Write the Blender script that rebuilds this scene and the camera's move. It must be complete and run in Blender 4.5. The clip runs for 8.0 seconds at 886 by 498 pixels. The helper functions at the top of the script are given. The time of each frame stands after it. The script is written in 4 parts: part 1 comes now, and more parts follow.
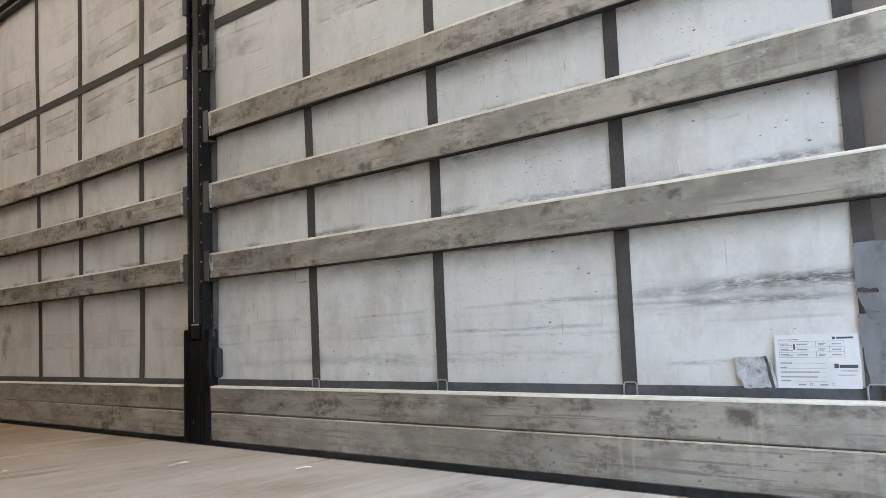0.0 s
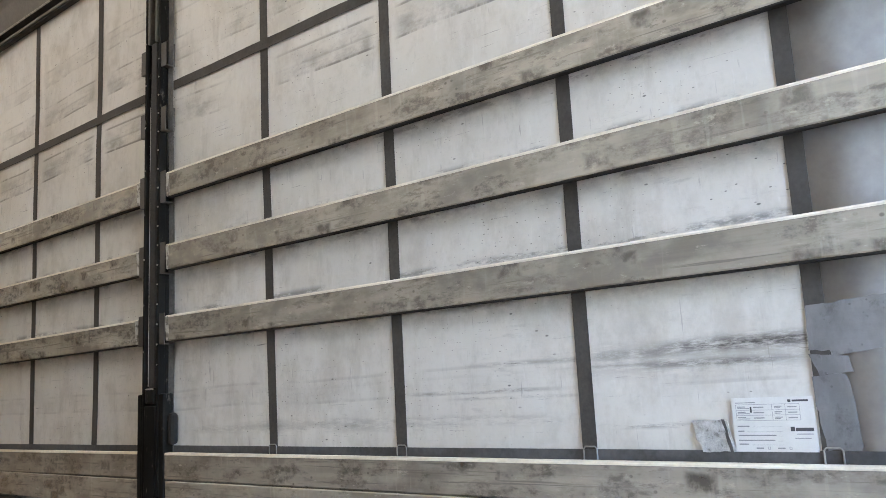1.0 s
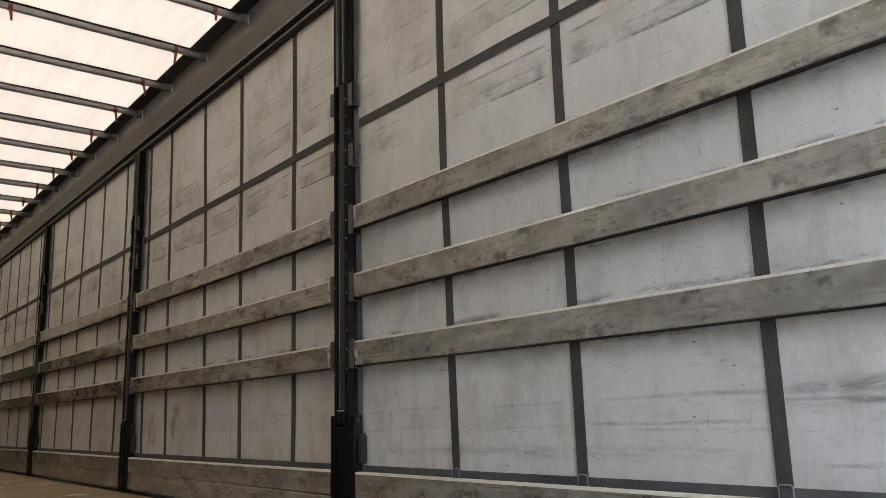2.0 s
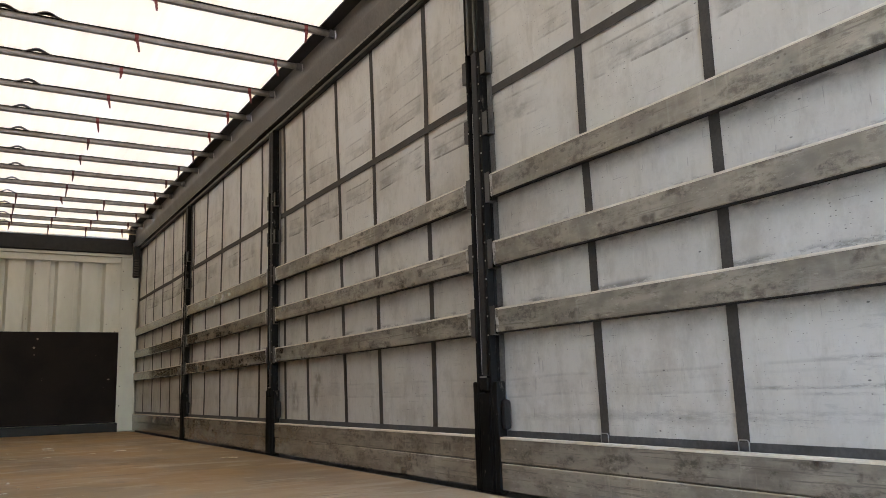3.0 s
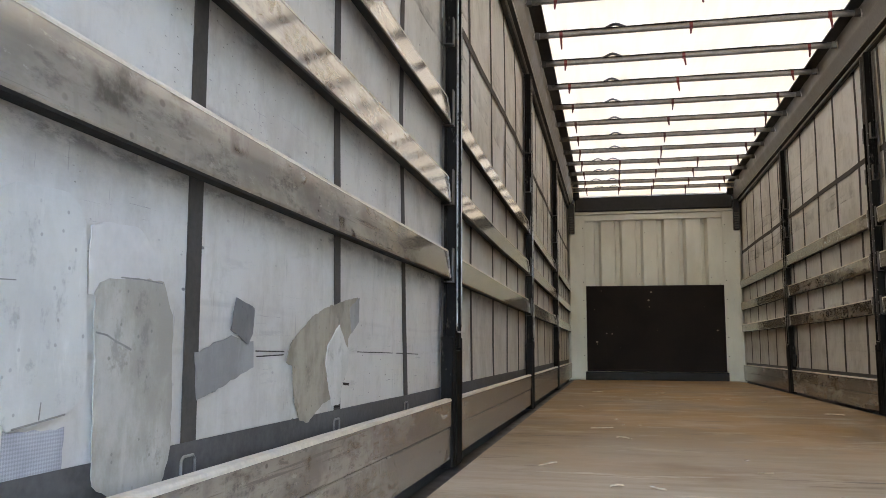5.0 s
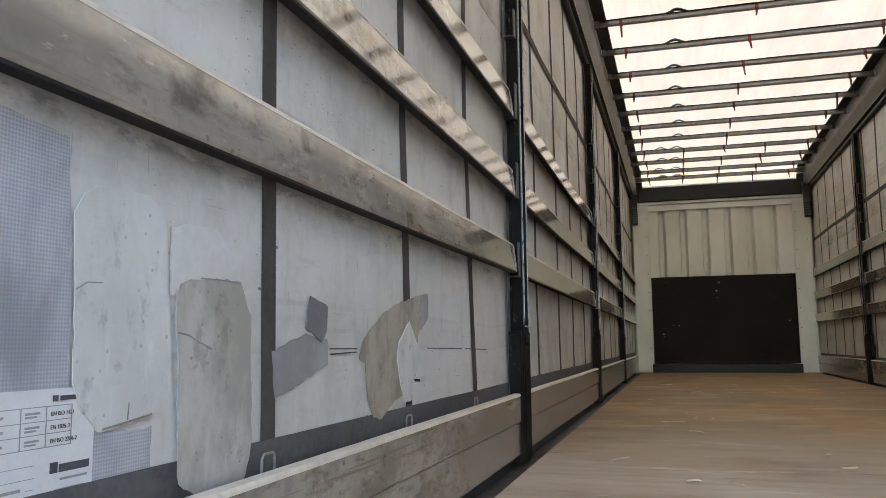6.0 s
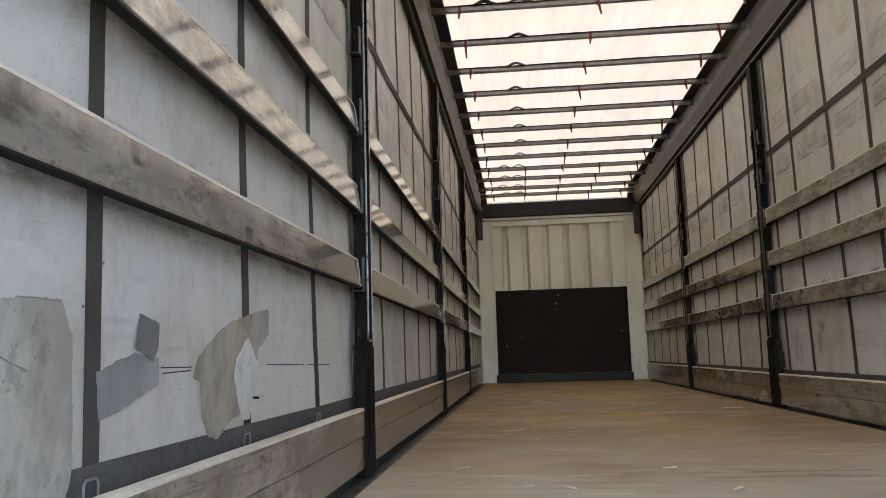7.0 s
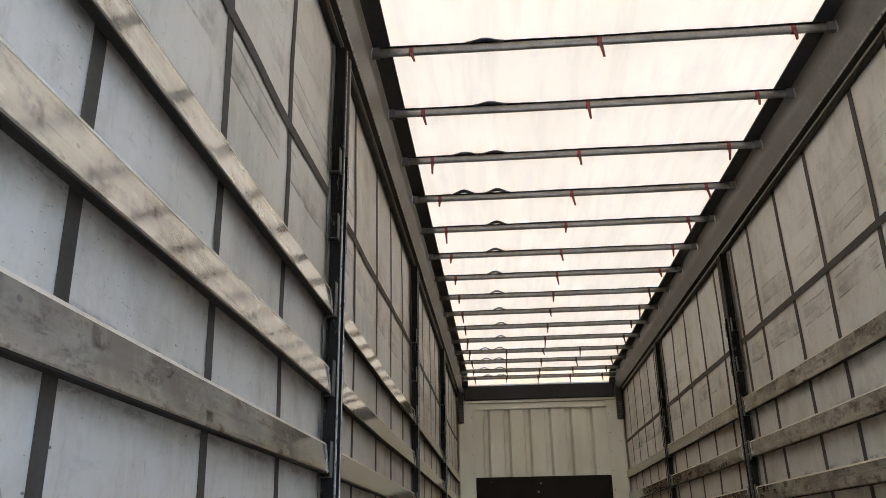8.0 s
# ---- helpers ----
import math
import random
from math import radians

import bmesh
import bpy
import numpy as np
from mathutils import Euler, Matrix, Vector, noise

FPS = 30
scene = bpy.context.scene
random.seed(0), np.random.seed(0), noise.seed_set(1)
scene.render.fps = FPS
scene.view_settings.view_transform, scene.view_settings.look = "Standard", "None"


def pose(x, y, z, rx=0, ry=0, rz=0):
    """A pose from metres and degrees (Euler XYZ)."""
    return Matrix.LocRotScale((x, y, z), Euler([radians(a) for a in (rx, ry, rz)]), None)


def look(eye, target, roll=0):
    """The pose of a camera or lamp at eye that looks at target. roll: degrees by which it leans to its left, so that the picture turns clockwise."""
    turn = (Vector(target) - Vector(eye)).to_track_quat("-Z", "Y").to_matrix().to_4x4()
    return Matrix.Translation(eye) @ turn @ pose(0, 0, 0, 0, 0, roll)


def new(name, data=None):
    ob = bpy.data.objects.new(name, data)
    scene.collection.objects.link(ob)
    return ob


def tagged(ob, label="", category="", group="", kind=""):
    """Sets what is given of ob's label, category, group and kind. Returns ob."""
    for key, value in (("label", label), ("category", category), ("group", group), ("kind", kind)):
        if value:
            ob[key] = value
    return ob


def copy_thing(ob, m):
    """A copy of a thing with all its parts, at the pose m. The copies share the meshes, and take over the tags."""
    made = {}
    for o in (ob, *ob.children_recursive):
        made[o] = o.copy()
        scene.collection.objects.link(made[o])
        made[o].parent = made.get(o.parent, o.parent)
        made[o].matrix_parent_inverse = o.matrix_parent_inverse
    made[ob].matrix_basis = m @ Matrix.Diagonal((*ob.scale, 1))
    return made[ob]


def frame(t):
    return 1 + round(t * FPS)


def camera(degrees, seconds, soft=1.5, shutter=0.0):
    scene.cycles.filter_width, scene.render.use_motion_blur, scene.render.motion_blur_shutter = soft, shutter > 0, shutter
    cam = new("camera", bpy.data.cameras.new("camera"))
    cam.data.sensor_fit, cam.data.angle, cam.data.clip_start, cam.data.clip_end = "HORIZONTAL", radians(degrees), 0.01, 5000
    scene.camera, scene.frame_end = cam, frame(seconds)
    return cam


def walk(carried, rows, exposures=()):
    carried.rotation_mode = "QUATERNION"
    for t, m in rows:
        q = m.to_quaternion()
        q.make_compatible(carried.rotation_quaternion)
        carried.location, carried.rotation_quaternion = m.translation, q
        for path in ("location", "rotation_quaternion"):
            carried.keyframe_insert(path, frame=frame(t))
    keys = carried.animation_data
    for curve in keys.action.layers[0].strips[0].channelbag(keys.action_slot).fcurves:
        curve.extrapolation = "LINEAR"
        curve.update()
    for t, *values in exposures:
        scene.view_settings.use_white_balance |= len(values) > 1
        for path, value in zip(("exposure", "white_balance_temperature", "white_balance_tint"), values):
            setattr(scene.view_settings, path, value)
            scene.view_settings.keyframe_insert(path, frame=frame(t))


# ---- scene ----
cam = camera(57.74, 8.0, soft=0.5)
PATH = [
    (0, (-0.754, 0.414, 0.422), (0.7560, 1.7086, 0.6311), -2.19),
    (0.2, (-0.757, 0.412, 0.439), (0.7709, 1.6684, 0.7342), -2.55),
    (0.5, (-0.739, 0.404, 0.447), (0.8084, 1.6296, 0.7706), -2.91),
    (1, (-0.726, 0.396, 0.455), (0.8256, 1.6139, 0.7880), -3.00),
    (1.5, (-0.708, 0.385, 0.459), (0.8043, 1.6432, 0.8176), -2.72),
    (1.8, (-0.734, 0.379, 0.459), (0.6380, 1.7871, 0.8287), -2.14),
    (2, (-0.729, 0.368, 0.469), (0.4992, 1.8937, 0.8734), -1.72),
    (2.2, (-0.730, 0.370, 0.472), (0.3822, 1.9668, 0.9339), -2.02),
    (3.3, (-0.841, 0.444, 0.432), (0.0752, 2.1967, 0.7304), -1.62),
    (3.5, (-0.825, 0.445, 0.417), (-0.0426, 2.2601, 0.7211), -1.34),
    (4, (-0.733, 0.462, 0.432), (-0.3371, 2.4026, 0.7120), -1.12),
    (4.5, (-0.652, 0.464, 0.438), (-0.6571, 2.4474, 0.6948), -0.30),
    (5, (-0.610, 0.450, 0.434), (-1.0179, 2.3924, 0.6814), 0.26),
    (5.2, (-0.603, 0.436, 0.435), (-1.1021, 2.3570, 0.6780), 0.23),
    (5.7, (-0.617, 0.448, 0.435), (-1.1820, 2.3530, 0.6720), -0.50),
    (6.3, (-0.640, 0.461, 0.434), (-1.1091, 2.3916, 0.6629), -1.17),
    (6.5, (-0.635, 0.460, 0.433), (-0.9655, 2.4196, 0.6577), -1.65),
    (7, (-0.609, 0.441, 0.436), (-0.7946, 2.4154, 0.6984), -1.72),
    (7.2, (-0.587, 0.426, 0.438), (-0.7662, 2.3781, 0.8332), -1.11),
    (7.5, (-0.581, 0.434, 0.438), (-0.7379, 2.3379, 1.0311), -0.98),
    (8, (-0.560, 0.416, 0.442), (-0.6894, 2.2874, 1.1362), -1.02),
]
EXPOSURES = [(0.0, 5.42, 7400, 18), (1.4, 5.45, 7500, 19), (2.0, 4.75, 7800, 20), (3.5, 5.15, 7500, 19), (4.5, 5.02, 7500, 20), (5.0, 5.08, 7500, 18), (6.5, 4.82, 7600, 18), (7.2, 4.85, 7500, 18), (8.0, 4.8, 7400, 17)]
walk(cam, [(t, look(eye, target, roll)) for t, eye, target, roll in PATH], EXPOSURES)

# ---- light ----
world = bpy.data.worlds.new("sky")
scene.world = world
world.use_nodes = True
wn = world.node_tree.nodes
wl = world.node_tree.links
sky = wn.new("ShaderNodeTexSky")
sky.sky_type = "NISHITA"
sky.sun_disc = False
sky.ozone_density = 6.0
sky.dust_density = 0.2
SUN_EL, SUN_AZ = 48.0, 20.0          # azimuth from +y towards +x
sky.sun_elevation = radians(SUN_EL)
sky.sun_rotation = radians(SUN_AZ)
wl.new(sky.outputs[0], wn["Background"].inputs[0])
wn["Background"].inputs[1].default_value = 0.15
sun = new("sun", bpy.data.lights.new("sun", "SUN"))
sun.data.energy = 2.1
sun.data.angle = radians(0.5)
sun.data.color = (1.0, 0.94, 0.84)
ce = math.cos(radians(SUN_EL))
sun_from = Vector((math.sin(radians(SUN_AZ)) * ce, math.cos(radians(SUN_AZ)) * ce, math.sin(radians(SUN_EL))))
sun.matrix_world = look(sun_from * 30, (0, 0, 0))


# ---- materials ----
class Mat:
    """A small wrapper for writing node materials."""

    def __init__(self, name, rough=0.6, metal=0.0, spec=0.5):
        self.m = bpy.data.materials.new(name)
        self.m.use_nodes = True
        self.n, self.l = self.m.node_tree.nodes, self.m.node_tree.links
        self.b = self.n["Principled BSDF"]
        self.b.inputs["Roughness"].default_value = rough
        self.b.inputs["Metallic"].default_value = metal
        self.b.inputs["Specular IOR Level"].default_value = spec
        self.coord = self.n.new("ShaderNodeTexCoord").outputs["Object"]

    def put(self, socket, value):
        if isinstance(value, bpy.types.NodeSocket):
            self.l.new(value, socket)
        else:
            socket.default_value = value

    def mapped(self, scale=(1, 1, 1), shift=(0, 0, 0), turn=(0, 0, 0)):
        k = self.n.new("ShaderNodeMapping")
        self.l.new(self.coord, k.inputs[0])
        k.inputs["Scale"].default_value = scale
        k.inputs["Location"].default_value = shift
        k.inputs["Rotation"].default_value = turn
        return k.outputs[0]

    def noise(self, scale=5.0, stretch=(1, 1, 1), detail=5.0, rough=0.6, shift=(0, 0, 0), warp=0.0):
        k = self.n.new("ShaderNodeTexNoise")
        self.l.new(self.mapped(stretch, shift), k.inputs["Vector"])
        k.inputs["Scale"].default_value = scale
        k.inputs["Detail"].default_value = detail
        k.inputs["Roughness"].default_value = rough
        k.inputs["Distortion"].default_value = warp
        return k.outputs[0]

    def voronoi(self, scale, stretch=(1, 1, 1), square=False, shift=(0, 0, 0)):
        """Cells laid out flat on a side wall, by y and z."""
        p, q = self.n.new("ShaderNodeSeparateXYZ"), self.n.new("ShaderNodeCombineXYZ")
        self.l.new(self.mapped(stretch, shift), p.inputs[0])
        self.l.new(p.outputs[1], q.inputs[0])
        self.l.new(p.outputs[2], q.inputs[1])
        k = self.n.new("ShaderNodeTexVoronoi")
        k.voronoi_dimensions = "2D"
        k.distance = "CHEBYCHEV" if square else "EUCLIDEAN"
        self.l.new(q.outputs[0], k.inputs["Vector"])
        k.inputs["Scale"].default_value = scale
        return k.outputs["Distance"]

    def ramp(self, value, a, b, lo=0.0, hi=1.0):
        k = self.n.new("ShaderNodeMapRange")
        k.interpolation_type = "SMOOTHSTEP"
        self.put(k.inputs[0], value)
        for i, v in enumerate((a, b, lo, hi)):
            k.inputs[i + 1].default_value = v
        return k.outputs[0]

    def math(self, op, a, b=0.0):
        k = self.n.new("ShaderNodeMath")
        k.operation = op
        self.put(k.inputs[0], a)
        self.put(k.inputs[1], b)
        return k.outputs[0]

    def times(self, *vs):
        out = vs[0]
        for v in vs[1:]:
            out = self.math("MULTIPLY", out, v)
        return out

    def axis(self, i):
        k = self.n.new("ShaderNodeSeparateXYZ")
        self.l.new(self.coord, k.inputs[0])
        return k.outputs[i]

    def band(self, i, lo, hi, soft):
        v = self.axis(i)
        return self.times(self.ramp(v, lo - soft, lo + soft), self.ramp(v, hi - soft, hi + soft, 1.0, 0.0))

    def mix(self, f, a, b):
        k = self.n.new("ShaderNodeMix")
        k.data_type = "RGBA"
        self.put(k.inputs[0], f)
        self.put(k.inputs[6], (*a, 1) if isinstance(a, tuple) else a)
        self.put(k.inputs[7], (*b, 1) if isinstance(b, tuple) else b)
        return k.outputs[2]

    def rand(self, a, b, lo, hi):
        k = self.n.new("ShaderNodeObjectInfo")
        return self.ramp(k.outputs["Random"], a, b, lo, hi)

    def color(self, c):
        self.put(self.b.inputs["Base Color"], (*c, 1) if isinstance(c, tuple) else c)

    def rough(self, v):
        self.put(self.b.inputs["Roughness"], v)

    def bump(self, h, strength=0.3, dist=0.004):
        k = self.n.new("ShaderNodeBump")
        self.l.new(h, k.inputs["Height"])
        k.inputs["Strength"].default_value = strength
        k.inputs["Distance"].default_value = dist
        self.l.new(k.outputs[0], self.b.inputs["Normal"])


def plain(name, c, rough=0.6, metal=0.0, vary=0.25, scale=14.0, spec=0.5):
    """A paint, rubber or metal with worn tone, fine speckle and slight relief."""
    k = Mat(name, rough, metal, spec)
    a, b = k.noise(scale), k.noise(scale * 9, detail=3)
    dark = tuple(v * (1 - vary) for v in c)
    light = tuple(min(0.95, v * (1 + vary)) for v in c)
    t = k.math("ADD", k.times(a, 0.65), k.times(b, 0.35))
    k.color(k.mix(k.ramp(t, 0.3, 0.7), dark, light))
    k.rough(k.ramp(a, 0.3, 0.7, max(0.05, rough - 0.1), min(1, rough + 0.1)))
    k.bump(b, 0.15, 0.002)
    return k.m


# each strap at 0.5 m and at 1.8 m height
STRAPS = {
    1: ((0.872, 0.870), (1.478, 1.474), (2.153, 2.157), (2.786, 2.80), (4.06, 4.066), (4.697, 4.738), (5.20, 5.285), (5.868, 5.917), (6.33, 6.36),
        (6.97, 6.95), (7.57, 7.57), (8.17, 8.17), (8.76, 8.77), (9.3, 9.31), (9.86, 9.88), (10.38, 10.4), (10.92, 10.94), (11.46, 11.48), (12.05, 12.07)),
    -1: ((0.95, 0.95), (1.593, 1.567), (2.268, 2.195), (2.893, 2.837), (4.15, 4.06), (4.86, 4.79), (5.44, 5.37), (6.05, 5.97), (6.92, 6.90),
         (7.55, 7.53), (8.22, 8.2), (8.80, 8.78), (9.34, 9.32), (9.87, 9.87), (10.43, 10.43), (10.97, 10.97), (11.52, 11.52), (12.05, 12.05)),
}


def curtain_material(smears):
    k = Mat("curtain_fabric", 0.5)
    big = k.noise(0.9, detail=4)
    mid = k.noise(3.6, (1, 1, 0.75), 7, 0.68)
    fine = k.noise(60, detail=3)
    base = k.mix(k.ramp(big, 0.35, 0.65), (0.545, 0.515, 0.462), (0.62, 0.593, 0.54))
    base = k.mix(k.times(k.ramp(mid, 0.46, 0.68), 0.5), base, (0.36, 0.325, 0.27))
    base = k.mix(k.times(k.ramp(k.noise(9, (1, 1.3, 0.35), 6, 0.7, shift=(1, 6, 2)), 0.54, 0.70), 0.34), base, (0.36, 0.33, 0.28))
    base = k.mix(k.times(k.ramp(k.noise(26, (1, 1, 0.12), 5, 0.6), 0.57, 0.74), 0.14), base, (0.72, 0.71, 0.69))
    base = k.mix(k.times(k.ramp(k.noise(11, (1, 1.2, 0.8), 5, 0.7, shift=(4, 4, 0)), 0.58, 0.72), 0.3), base, (0.70, 0.685, 0.65))
    # fine mottling and faint pale wipes
    base = k.mix(k.times(k.ramp(k.noise(22, (1, 1, 0.7), 6, 0.72, shift=(7, 3, 3)), 0.50, 0.70), 0.26), base, (0.36, 0.335, 0.29))
    base = k.mix(k.times(k.ramp(k.noise(40, (1, 1.2, 0.2), 3, 0.6, shift=(1, 8, 3)), 0.60, 0.70), 0.12), base, (0.76, 0.75, 0.73))
    # rubbed belts where the folded cloth has chafed, clean beside the straps
    clear = None
    for low, high in STRAPS[1][:13]:
        y = 0.5 * (low + high)
        gap = k.ramp(k.math("ABSOLUTE", k.math("SUBTRACT", k.axis(1), y)), 0.035, 0.09)
        clear = gap if clear is None else k.times(clear, gap)
    grit = k.ramp(k.noise(9, (1, 0.7, 1.2), 6, 0.66, shift=(2, 2, 7)), 0.34, 0.66)
    lines = k.ramp(k.noise(4.5, (1, 0.5, 6), 4, 0.6, shift=(3, 1, 7)), 0.26, 0.56, 0.45, 1.0)
    for z0, z1, amount in ((1.632, 1.752, 0.62), (1.945, 2.055, 0.5), (2.18, 2.27, 0.25), (0.42, 0.50, 0.15)):
        drift = k.noise(0.9, (1, 1.0, 0.0), 2, 0.5, shift=(z0, 0, 0))
        there = k.times(clear, k.ramp(k.noise(1.1, (1, 1, 0.2), 3, 0.5, shift=(z0, 4, 2)), 0.34, 0.50))
        torn = k.math("ADD", k.axis(2), k.times(k.math("SUBTRACT", drift, 0.5), 0.09))
        inside = k.times(k.ramp(torn, z0 - 0.004, z0 + 0.010), k.ramp(torn, z0 + 0.03, z1 + 0.01, 1.0, 0.35), k.ramp(torn, z1, z1 + 0.012, 1.0, 0.0))
        base = k.mix(k.times(inside, there, grit, lines, amount), base, (0.13, 0.115, 0.095))
        for z, share_of in ((z0, 1.0), (z1 - 0.004, 0.8), (z0 + 0.05, 0.35)):
            rim = k.times(k.ramp(torn, z - 0.004, z), k.ramp(torn, z + 0.003, z + 0.011, 1.0, 0.0))
            broken = k.ramp(k.noise(3.5, (1, 1, 0.3), 6, 0.7, shift=(z, 2, 0)), 0.42, 0.56)
            base = k.mix(k.times(rim, there, broken, min(1.0, amount * share_of * 1.2)), base, (0.085, 0.075, 0.065))
    # chafing where boards knock against the cloth
    knock = k.ramp(k.noise(5, (1, 1, 3), 7, 0.7, shift=(5, 2, 1)), 0.50, 0.60)
    for z in (0.688, 0.995, 1.308, 0.815, 1.122, 1.436):
        base = k.mix(k.times(k.band(2, z - 0.008, z + 0.008, 0.014), knock, 0.85), base, (0.11, 0.105, 0.10))
    # soft shade under each slat, put into the cloth colour with patchy grime
    slat_shade = k.ramp(k.noise(6, (1, 1, 1.6), 7, 0.7, shift=(8, 2, 5)), 0.36, 0.66)
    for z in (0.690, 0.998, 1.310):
        base = k.mix(k.times(k.ramp(k.axis(2), z - 0.085, z, 0.0, 1.0), k.ramp(k.axis(2), z + 0.02, z + 0.06, 1.0, 0.0), slat_shade, 0.5), base, (0.16, 0.15, 0.135))
    scratch = k.noise(4.5, (1, 1.0, 34), 8, 0.8, shift=(2, 9, 4))
    base = k.mix(k.times(k.ramp(scratch, 0.62, 0.655), k.ramp(k.noise(1.9, shift=(3, 8, 1)), 0.42, 0.58), 0.85), base, (0.14, 0.135, 0.13))
    slant = k.n.new("ShaderNodeTexNoise")
    k.l.new(k.mapped((1, 30, 2.2), turn=(radians(62), 0, 0)), slant.inputs["Vector"])
    slant.inputs["Scale"].default_value = 2.6
    slant.inputs["Detail"].default_value = 7
    base = k.mix(k.times(k.ramp(slant.outputs[0], 0.70, 0.72), 0.4), base, (0.25, 0.235, 0.21))
    for size, cut in ((5.5, 0.03), (12, 0.04), (23, 0.05)):
        speck = k.times(k.ramp(k.voronoi(size, (1, 0.8, 1.7)), cut * 0.5, cut, 1.0, 0.0), k.ramp(k.noise(2.5, shift=(size, 2, 8)), 0.5, 0.62))
        base = k.mix(k.times(speck, 0.9), base, (0.11, 0.105, 0.10))
    nick = k.times(k.ramp(k.noise(24, (1, 1.5, 0.2), 5, 0.65, shift=(4, 1, 6)), 0.64, 0.68), k.ramp(k.noise(2.1, shift=(6, 6, 2)), 0.44, 0.60), 0.5)
    base = k.mix(nick, base, (0.20, 0.19, 0.175))
    rubbed = k.times(k.ramp(k.noise(16, (1, 0.35, 2.0), 7, 0.74, shift=(1, 3, 9)), 0.56, 0.66), k.ramp(k.noise(1.7, shift=(9, 4, 2)), 0.45, 0.6), 0.28)
    base = k.mix(rubbed, base, (0.25, 0.24, 0.22))
    right = k.ramp(k.axis(0), -0.1, 0.1)
    for y0, y1, z0, z1, soft, amount in smears:
        torn = k.ramp(k.noise(7, (1, 0.8, 4.5), 9, 0.8, shift=(y0, z0, 0)), 0.42, 0.55)
        base = k.mix(k.times(k.band(1, y0, y1, 0.12), k.band(2, z0, z1, soft), right, torn, amount), base, (0.05, 0.045, 0.04))
    # brown hand-sized stains in the second bay
    for y, z, wide, high in ((6.16, 0.50, 0.05, 0.04), (6.14, 0.39, 0.06, 0.06), (5.68, 0.545, 0.07, 0.035), (5.72, 0.43, 0.035, 0.07)):
        blotch = k.ramp(k.noise(13, (1, 1, 0.8), 5, 0.65, shift=(y, z, 0)), 0.36, 0.56)
        base = k.mix(k.times(k.band(1, y - wide, y + wide, 0.035), k.band(2, z - high, z + high, 0.03), right, blotch, 0.6), base, (0.13, 0.095, 0.06))
    k.color(base)
    k.rough(k.ramp(mid, 0.3, 0.7, 0.38, 0.6))
    k.bump(k.math("ADD", k.times(k.noise(7, detail=3), 0.9), k.times(fine, 0.12)), 0.35, 0.01)
    return k.m


